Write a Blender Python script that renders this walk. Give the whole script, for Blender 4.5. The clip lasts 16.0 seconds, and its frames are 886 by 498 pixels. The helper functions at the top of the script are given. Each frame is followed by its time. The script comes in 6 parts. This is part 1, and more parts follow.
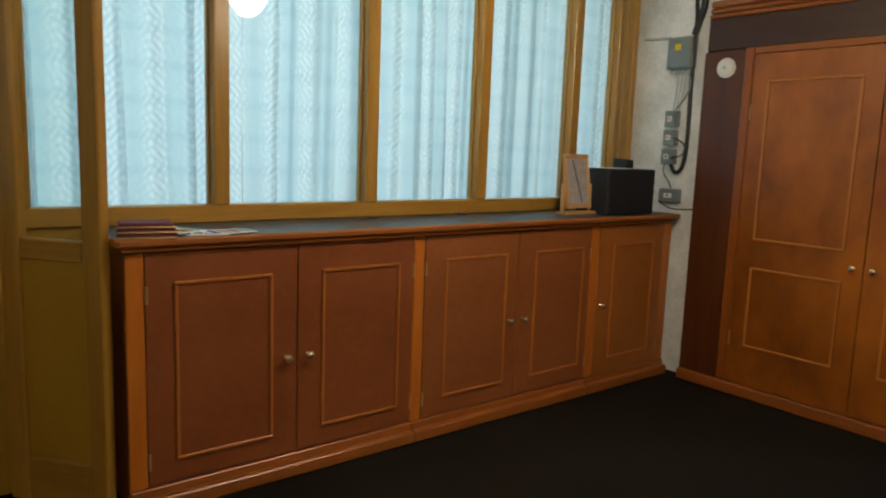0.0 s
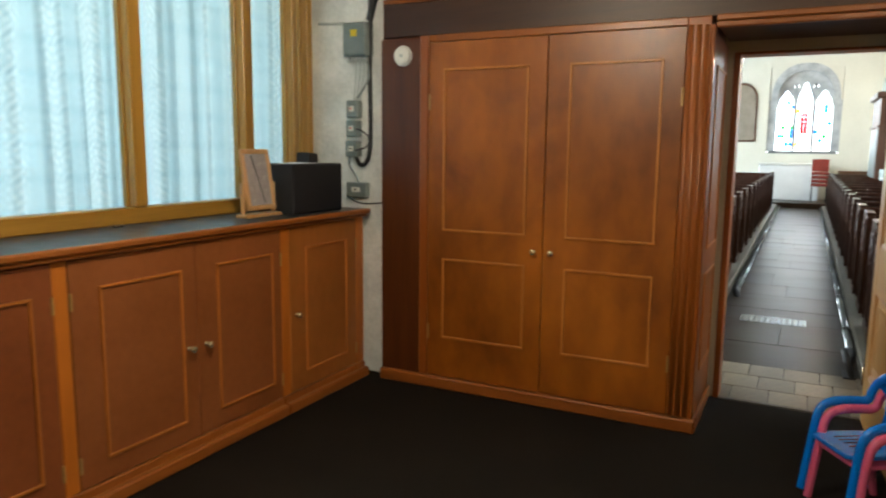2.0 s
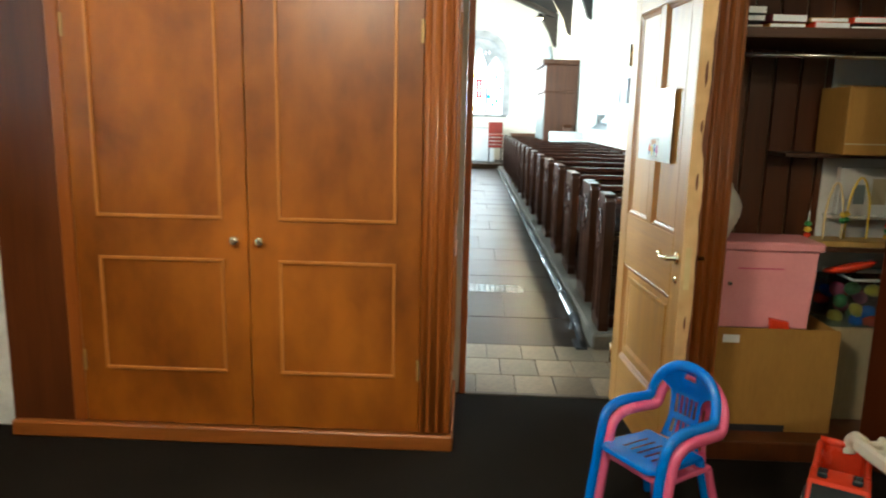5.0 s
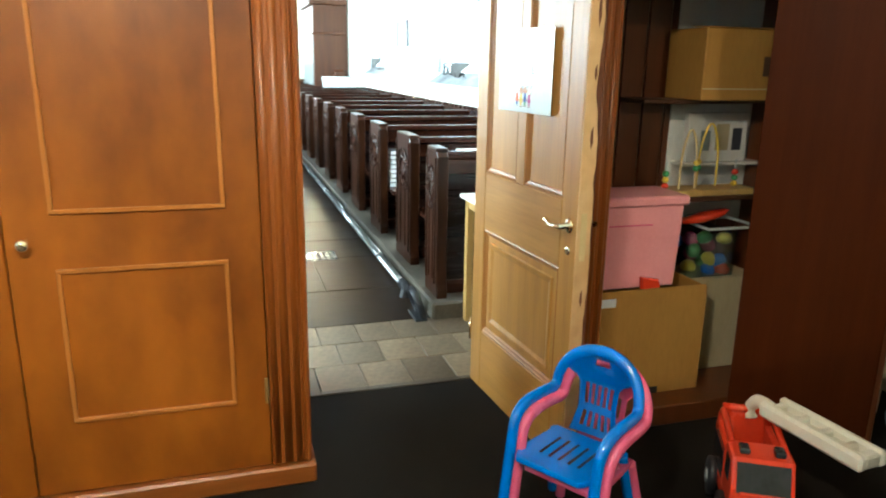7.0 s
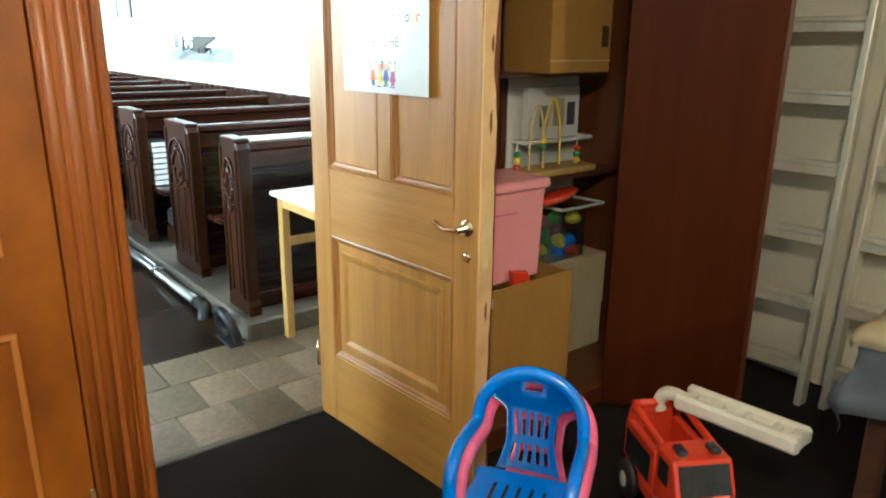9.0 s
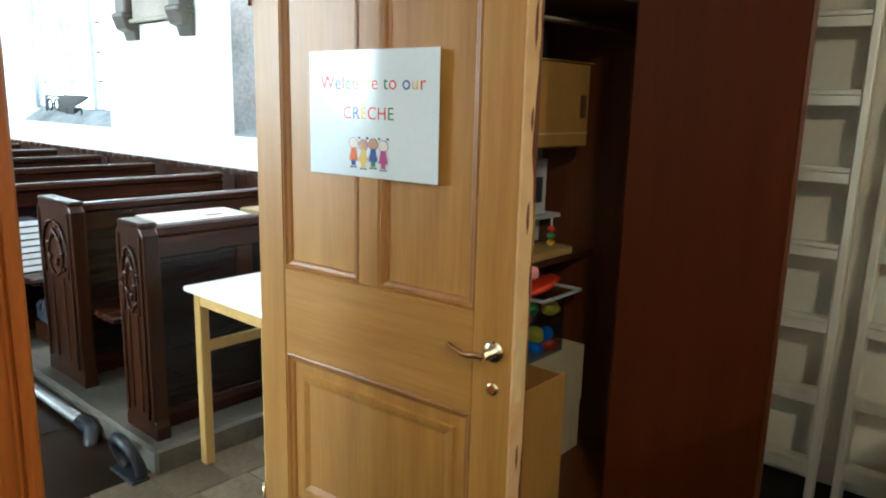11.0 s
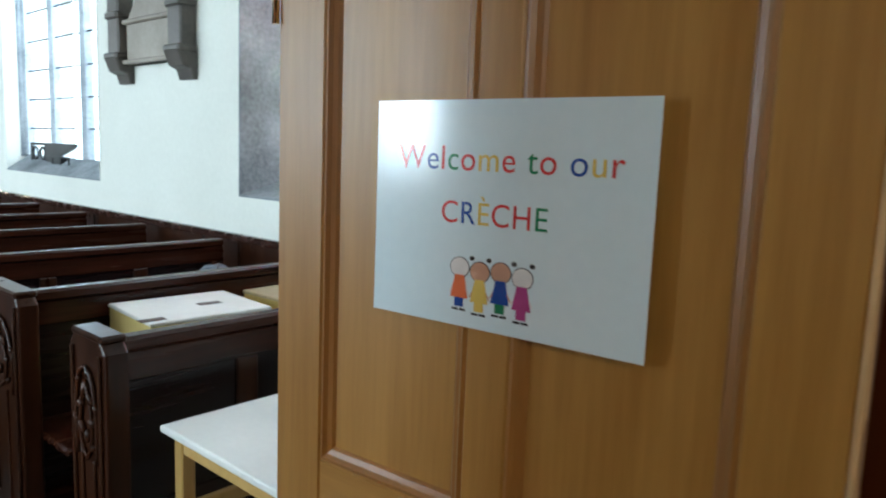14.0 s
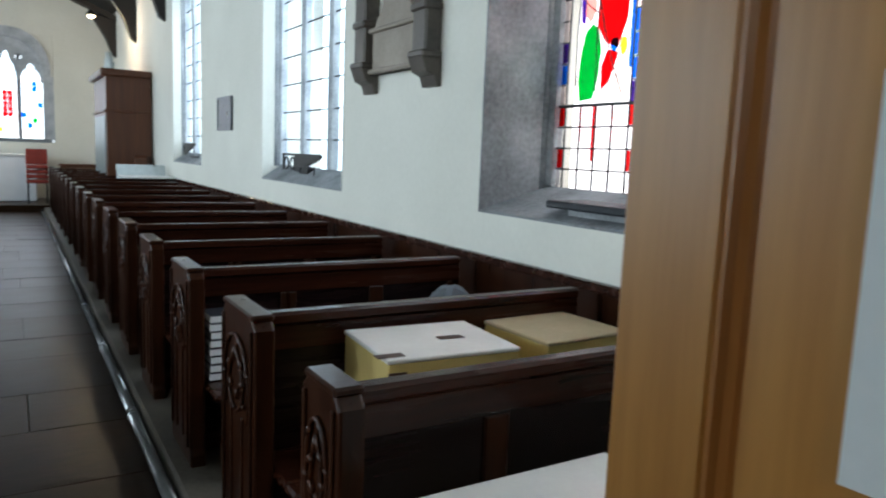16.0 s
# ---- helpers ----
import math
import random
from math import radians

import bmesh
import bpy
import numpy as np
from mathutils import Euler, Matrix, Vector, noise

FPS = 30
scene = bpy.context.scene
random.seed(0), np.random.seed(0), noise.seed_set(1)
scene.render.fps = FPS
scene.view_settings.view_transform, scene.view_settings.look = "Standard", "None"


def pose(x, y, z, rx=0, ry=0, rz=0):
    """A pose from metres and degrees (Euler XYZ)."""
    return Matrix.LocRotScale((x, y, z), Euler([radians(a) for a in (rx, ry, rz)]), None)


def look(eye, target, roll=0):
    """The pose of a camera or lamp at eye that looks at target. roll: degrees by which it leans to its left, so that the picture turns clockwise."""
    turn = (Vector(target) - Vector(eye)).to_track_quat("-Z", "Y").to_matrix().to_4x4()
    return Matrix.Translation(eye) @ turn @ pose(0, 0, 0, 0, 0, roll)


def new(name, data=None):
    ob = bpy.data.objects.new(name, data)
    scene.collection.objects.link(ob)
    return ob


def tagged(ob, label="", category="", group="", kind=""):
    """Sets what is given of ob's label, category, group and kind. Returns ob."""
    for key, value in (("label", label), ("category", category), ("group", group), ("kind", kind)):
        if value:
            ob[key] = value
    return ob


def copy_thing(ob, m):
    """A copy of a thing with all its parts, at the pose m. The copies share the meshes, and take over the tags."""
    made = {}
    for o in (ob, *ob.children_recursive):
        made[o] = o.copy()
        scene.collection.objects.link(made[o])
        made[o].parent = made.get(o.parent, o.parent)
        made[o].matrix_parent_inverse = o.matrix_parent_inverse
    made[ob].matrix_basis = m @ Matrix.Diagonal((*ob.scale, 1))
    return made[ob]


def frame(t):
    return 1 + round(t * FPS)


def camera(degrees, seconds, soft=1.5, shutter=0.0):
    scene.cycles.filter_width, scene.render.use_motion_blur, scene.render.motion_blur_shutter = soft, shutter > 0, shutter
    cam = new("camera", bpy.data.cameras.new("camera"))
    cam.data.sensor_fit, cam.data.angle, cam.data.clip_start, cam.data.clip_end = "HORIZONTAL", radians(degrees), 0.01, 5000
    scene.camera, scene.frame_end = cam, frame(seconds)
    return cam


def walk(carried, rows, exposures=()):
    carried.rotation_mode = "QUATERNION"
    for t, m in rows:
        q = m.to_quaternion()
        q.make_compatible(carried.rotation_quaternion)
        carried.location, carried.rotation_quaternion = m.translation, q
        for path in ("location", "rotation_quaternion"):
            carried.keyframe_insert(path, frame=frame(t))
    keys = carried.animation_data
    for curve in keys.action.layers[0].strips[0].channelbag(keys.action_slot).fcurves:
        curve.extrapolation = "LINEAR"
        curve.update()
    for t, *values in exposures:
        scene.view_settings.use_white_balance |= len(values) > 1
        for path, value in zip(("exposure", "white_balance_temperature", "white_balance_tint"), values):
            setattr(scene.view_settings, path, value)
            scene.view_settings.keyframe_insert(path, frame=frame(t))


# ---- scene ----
cam = camera(63.9, 16.0, 2.0, 0.35)
PATH = [
    (0, (-0.729, -0.27, 1.446), (0.5, 1.284, 1.165), 2.1),
    (0.5, (-0.687, -0.21, 1.448), (0.664, 1.239, 1.178), 2.1),
    (1, (-0.597, -0.117, 1.457), (0.921, 1.162, 1.213), 1.5),
    (1.5, (-0.518, -0.028, 1.461), (1.139, 1.066, 1.221), 1.0),
    (2, (-0.395, -0.005, 1.461), (1.37, 0.89, 1.177), 0.6),
    (2.5, (-0.181, -0.015, 1.455), (1.648, 0.753, 1.201), 2.5),
    (3, (-0.02, -0.01, 1.446), (1.826, 0.708, 1.172), 2.7),
    (3.5, (0.104, 0.127, 1.429), (1.976, 0.765, 1.132), 1.7),
    (4, (0.184, 0.272, 1.432), (2.109, 0.695, 1.088), 0.3),
    (4.5, (0.322, 0.344, 1.413), (2.267, 0.588, 1.02), 1.2),
    (5, (0.515, 0.377, 1.405), (2.479, 0.444, 1.035), 1.3),
    (5.2, (0.573, 0.372, 1.392), (2.535, 0.353, 1.003), 2.6),
    (7.3, (1.222, 0.700, 1.404), (3.034, 0.017, 0.904), 1.3),
    (7.5, (1.294, 0.720, 1.403), (3.076, -0.042, 0.910), 1.9),
    (8, (1.472, 0.780, 1.395), (3.173, -0.134, 0.875), 1.3),
    (8.5, (1.603, 0.847, 1.408), (3.164, -0.274, 0.854), 0.2),
    (9, (1.741, 0.828, 1.388), (3.238, -0.376, 0.828), 0.6),
    (9.5, (1.930, 0.772, 1.395), (3.364, -0.535, 0.908), 0.8),
    (9.7, (1.977, 0.787, 1.393), (3.388, -0.552, 0.93), 1.3),
    (11.8, (2.509, 0.643, 1.443), (3.754, -0.888, 1.114), 1.5),
    (12, (2.545, 0.597, 1.451), (3.813, -0.922, 1.156), 2.7),
    (12.5, (2.657, 0.506, 1.451), (3.987, -0.961, 1.175), 3.8),
    (13, (2.818, 0.455, 1.466), (4.101, -1.063, 1.243), 1.8),
    (13.5, (2.917, 0.43, 1.458), (4.136, -1.136, 1.215), 2.4),
    (14, (3.017, 0.314, 1.461), (4.321, -1.179, 1.195), 2.2),
    (14.5, (3.112, 0.19, 1.476), (4.576, -1.158, 1.276), 3.7),
    (15, (3.203, 0.143, 1.463), (4.772, -1.076, 1.229), 4.0),
    (15.5, (3.371, 0.125, 1.467), (4.983, -1.036, 1.233), 1.9),
    (16, (3.485, 0.123, 1.461), (5.178, -0.909, 1.199), 2.3),
]
EXPOSURES = [(0, 0.35, 6750, 10), (2, 0.65, 6650, 8), (3.5, 1.05, 6500, 4), (5, 1.4, 6300, 2), (7.5, 1.8, 6050, 0), (9, 1.8, 6050, 1), (12, 0.85, 5950, 5), (13.5, 0.32, 5900, 6), (14.5, -0.05, 6000, 8), (16, -0.55, 6200, 11)]
walk(cam, [(t, look(eye, target, roll)) for t, eye, target, roll in PATH], EXPOSURES)

# ---- light ----
world = bpy.data.worlds.new("sky")
scene.world = world
world.use_nodes = True
wn = world.node_tree.nodes
sky = wn.new("ShaderNodeTexSky")
sky.sky_type, sky.sun_disc, sky.sun_elevation, sky.sun_rotation = "NISHITA", False, radians(38), radians(150)
wn["Background"].inputs["Strength"].default_value = 0.12
world.node_tree.links.new(sky.outputs[0], wn["Background"].inputs["Color"])


def sun_lamp(elevation, azimuth, strength):
    data = bpy.data.lights.new("sun", "SUN")
    data.energy, data.angle, data.color = strength, radians(6), (1.0, 0.95, 0.88)
    ob = new("sun", data)
    ob.matrix_world = look((0, 0, 0), (-math.sin(azimuth) * math.cos(elevation), -math.cos(azimuth) * math.cos(elevation), -math.sin(elevation)))
    return ob


sun_lamp(radians(38), radians(150), 1.0)


def window_light(name, m, width, height, power, colour):
    data = bpy.data.lights.new(name, "AREA")
    data.shape, data.size, data.size_y, data.energy, data.color = "RECTANGLE", width, height, power, colour
    ob = new(name, data)
    ob.matrix_world = m
    return ob


def bulb(name, place, power, colour, radius):
    data = bpy.data.lights.new(name, "POINT")
    data.energy, data.color, data.shadow_soft_size = power, colour, radius
    ob = new(name, data)
    ob.location = place
    return ob


DAY = (0.80, 0.935, 1.0)
WARM = (1.0, 0.86, 0.66)

# ---- materials ----


def material(name, a, b, rough=0.5, scale=6.0, stretch=(1, 1, 1), fine=60.0, bump=0.05, metal=0.0, spread=0.25, per_object=0.0, per_island=0.0, gloss=0.5, coat=0.0):
    """Two colours mixed by a broad and a fine noise, in metres, with relief and uneven gloss."""
    m = bpy.data.materials.new(name)
    m.use_nodes = True
    n, l = m.node_tree.nodes, m.node_tree.links
    p = n["Principled BSDF"]
    co, mp = n.new("ShaderNodeTexCoord"), n.new("ShaderNodeMapping")
    mp.inputs["Scale"].default_value = stretch
    l.new(co.outputs["Object"], mp.inputs["Vector"])
    big, small = n.new("ShaderNodeTexNoise"), n.new("ShaderNodeTexNoise")
    big.inputs["Scale"].default_value, big.inputs["Detail"].default_value = scale, 4
    small.inputs["Scale"].default_value, small.inputs["Detail"].default_value = fine, 3
    l.new(mp.outputs[0], big.inputs["Vector"]), l.new(mp.outputs[0], small.inputs["Vector"])
    mix = n.new("ShaderNodeMath")
    mix.operation = "MULTIPLY_ADD"
    l.new(small.outputs[0], mix.inputs[0])
    mix.inputs[1].default_value = 0.45
    l.new(big.outputs[0], mix.inputs[2])
    ramp = n.new("ShaderNodeValToRGB")
    ramp.color_ramp.elements[0].position, ramp.color_ramp.elements[1].position = 0.72 - spread, 0.72 + spread
    ramp.color_ramp.elements[0].color, ramp.color_ramp.elements[1].color = (*a, 1), (*b, 1)
    l.new(mix.outputs[0], ramp.inputs[0])
    out = ramp.outputs[0]
    for source, share in (("ShaderNodeObjectInfo", per_object), ("ShaderNodeNewGeometry", per_island)):
        if share:
            info, hsv, rng = n.new(source), n.new("ShaderNodeHueSaturation"), n.new("ShaderNodeMapRange")
            rng.inputs["To Min"].default_value, rng.inputs["To Max"].default_value = 1 - share, 1 + share
            l.new(info.outputs["Random" if source == "ShaderNodeObjectInfo" else "Random Per Island"], rng.inputs["Value"])
            l.new(rng.outputs[0], hsv.inputs["Value"]), l.new(out, hsv.inputs["Color"])
            out = hsv.outputs[0]
    l.new(out, p.inputs["Base Color"])
    rr = n.new("ShaderNodeMapRange")
    rr.inputs["To Min"].default_value, rr.inputs["To Max"].default_value = max(rough - 0.1, 0.03), min(rough + 0.1, 1)
    l.new(big.outputs[0], rr.inputs["Value"]), l.new(rr.outputs[0], p.inputs["Roughness"])
    p.inputs["Metallic"].default_value, p.inputs["Specular IOR Level"].default_value, p.inputs["Coat Weight"].default_value = metal, gloss, coat
    p.inputs["Coat Roughness"].default_value = 0.15
    if bump:
        bp = n.new("ShaderNodeBump")
        bp.inputs["Strength"].default_value, bp.inputs["Distance"].default_value = bump, 0.01
        l.new(mix.outputs[0], bp.inputs["Height"]), l.new(bp.outputs[0], p.inputs["Normal"])
    return m


def wood(name, a, b, axis, rough=0.4, scale=1.0, spread=0.22, bump=0.06, coat=0.0, per_object=0.0, gloss=0.5):
    stretch = [14.0 * scale] * 3
    stretch["xyz".index(axis)] = 0.9 * scale
    return material(name, a, b, rough, 1.0, stretch, 5.0, bump, 0.0, spread, per_object, 0.0, gloss, coat)


def stained_board(name, a, b):
    """Varnished board with cloudy stain, a broad light figure, streaks and a few dark blotches."""
    m = material(name, a, b, 0.40, 1.7, (1, 1, 0.55), 9, 0.04, spread=0.24, gloss=0.5, coat=0.10)
    m.node_tree.nodes["Principled BSDF"].inputs["Coat Roughness"].default_value = 0.33
    n, l = m.node_tree.nodes, m.node_tree.links
    p = n["Principled BSDF"]
    base = p.inputs["Base Color"].links[0].from_socket
    co, blot, ramp, mix = n.new("ShaderNodeTexCoord"), n.new("ShaderNodeTexNoise"), n.new("ShaderNodeValToRGB"), n.new("ShaderNodeMixRGB")
    blot.inputs["Scale"].default_value, blot.inputs["Detail"].default_value, blot.inputs["Distortion"].default_value = 2.6, 4, 0.5
    l.new(co.outputs["Object"], blot.inputs["Vector"])
    ramp.color_ramp.elements[0].position, ramp.color_ramp.elements[1].position = 0.30, 0.47
    ramp.color_ramp.elements[0].color, ramp.color_ramp.elements[1].color = (0.50, 0.42, 0.36, 1), (1, 1, 1, 1)
    l.new(blot.outputs[0], ramp.inputs[0])
    mix.blend_type, mix.inputs[0].default_value = "MULTIPLY", 0.55
    l.new(base, mix.inputs[1]), l.new(ramp.outputs[0], mix.inputs[2])
    l.new(mix.outputs[0], p.inputs["Base Color"])
    return m


def glow(name, colour, strength):
    m = bpy.data.materials.new(name)
    m.use_nodes = True
    p = m.node_tree.nodes["Principled BSDF"]
    p.inputs["Base Color"].default_value = (*colour, 1)
    p.inputs["Emission Color"].default_value, p.inputs["Emission Strength"].default_value = (*colour, 1), strength
    return m


def see_through(name, colour, gloss=0.08, rough=0.02):
    """A thin pane: clear or tinted, with a little mirror on it."""
    m = bpy.data.materials.new(name)
    m.use_nodes = True
    n, l = m.node_tree.nodes, m.node_tree.links
    n.remove(n["Principled BSDF"])
    clear, shine, mix = n.new("ShaderNodeBsdfTransparent"), n.new("ShaderNodeBsdfGlossy"), n.new("ShaderNodeMixShader")
    clear.inputs[0].default_value = (*colour, 1)
    shine.inputs["Roughness"].default_value = rough
    mix.inputs[0].default_value = gloss
    l.new(clear.outputs[0], mix.inputs[1]), l.new(shine.outputs[0], mix.inputs[2])
    l.new(mix.outputs[0], n["Material Output"].inputs["Surface"])
    return m


def lace(name):
    """Woven net with a repeating damask of scrolls and rows, letting daylight through."""
    m = bpy.data.materials.new(name)
    m.use_nodes = True
    n, l = m.node_tree.nodes, m.node_tree.links
    p = n["Principled BSDF"]
    co, mp = n.new("ShaderNodeTexCoord"), n.new("ShaderNodeMapping")
    mp.inputs["Scale"].default_value = (1, 0.15, 1)
    l.new(co.outputs["Object"], mp.inputs["Vector"])
    sep = n.new("ShaderNodeSeparateXYZ")
    l.new(mp.outputs[0], sep.inputs[0])

    def calc(kind, x, y=0.0, z=0.0):
        node = n.new("ShaderNodeMath")
        node.operation = kind
        for k, v in enumerate((x, y, z)):
            if isinstance(v, (int, float)):
                node.inputs[k].default_value = v
            else:
                l.new(v, node.inputs[k])
        return node.outputs[0]

    px, pz = sep.outputs["X"], sep.outputs["Z"]
    sx, sz = calc("SINE", calc("MULTIPLY", px, 52.0)), calc("SINE", calc("MULTIPLY", pz, 41.0))
    stem = calc("SINE", calc("MULTIPLY_ADD", sz, 1.7, calc("MULTIPLY", px, 104.0)))
    leaf = calc("SINE", calc("MULTIPLY_ADD", sx, 1.9, calc("MULTIPLY", pz, 82.0)))
    scroll = calc("POWER", calc("ABSOLUTE", calc("MULTIPLY", stem, leaf)), 0.8)
    column = calc("MULTIPLY_ADD", calc("SINE", calc("MULTIPLY", px, 34.0)), 0.5, 0.5)
    row = calc("POWER", calc("ABSOLUTE", calc("SINE", calc("MULTIPLY", pz, 20.5))), 14.0)
    weave = n.new("ShaderNodeTexNoise")
    weave.inputs["Scale"].default_value, weave.inputs["Detail"].default_value = 60, 4
    l.new(mp.outputs[0], weave.inputs["Vector"])
    figure = calc("MULTIPLY_ADD", calc("MULTIPLY", scroll, column), 0.75, calc("MULTIPLY", row, -0.16))
    ramp = n.new("ShaderNodeValToRGB")
    ramp.color_ramp.elements[0].position, ramp.color_ramp.elements[1].position = 0.10, 0.85
    ramp.color_ramp.elements[0].color, ramp.color_ramp.elements[1].color = (0.50, 0.68, 0.77, 1), (0.82, 0.91, 0.97, 1)
    l.new(calc("MULTIPLY_ADD", weave.outputs[0], 0.55, figure), ramp.inputs[0]), l.new(ramp.outputs[0], p.inputs["Base Color"])
    p.inputs["Roughness"].default_value = 0.9
    back, mix = n.new("ShaderNodeBsdfTranslucent"), n.new("ShaderNodeMixShader")
    l.new(ramp.outputs[0], back.inputs["Color"])
    mix.inputs[0].default_value = 0.65
    l.new(p.outputs[0], mix.inputs[1]), l.new(back.outputs[0], mix.inputs[2])
    l.new(mix.outputs[0], n["Material Output"].inputs["Surface"])
    return m


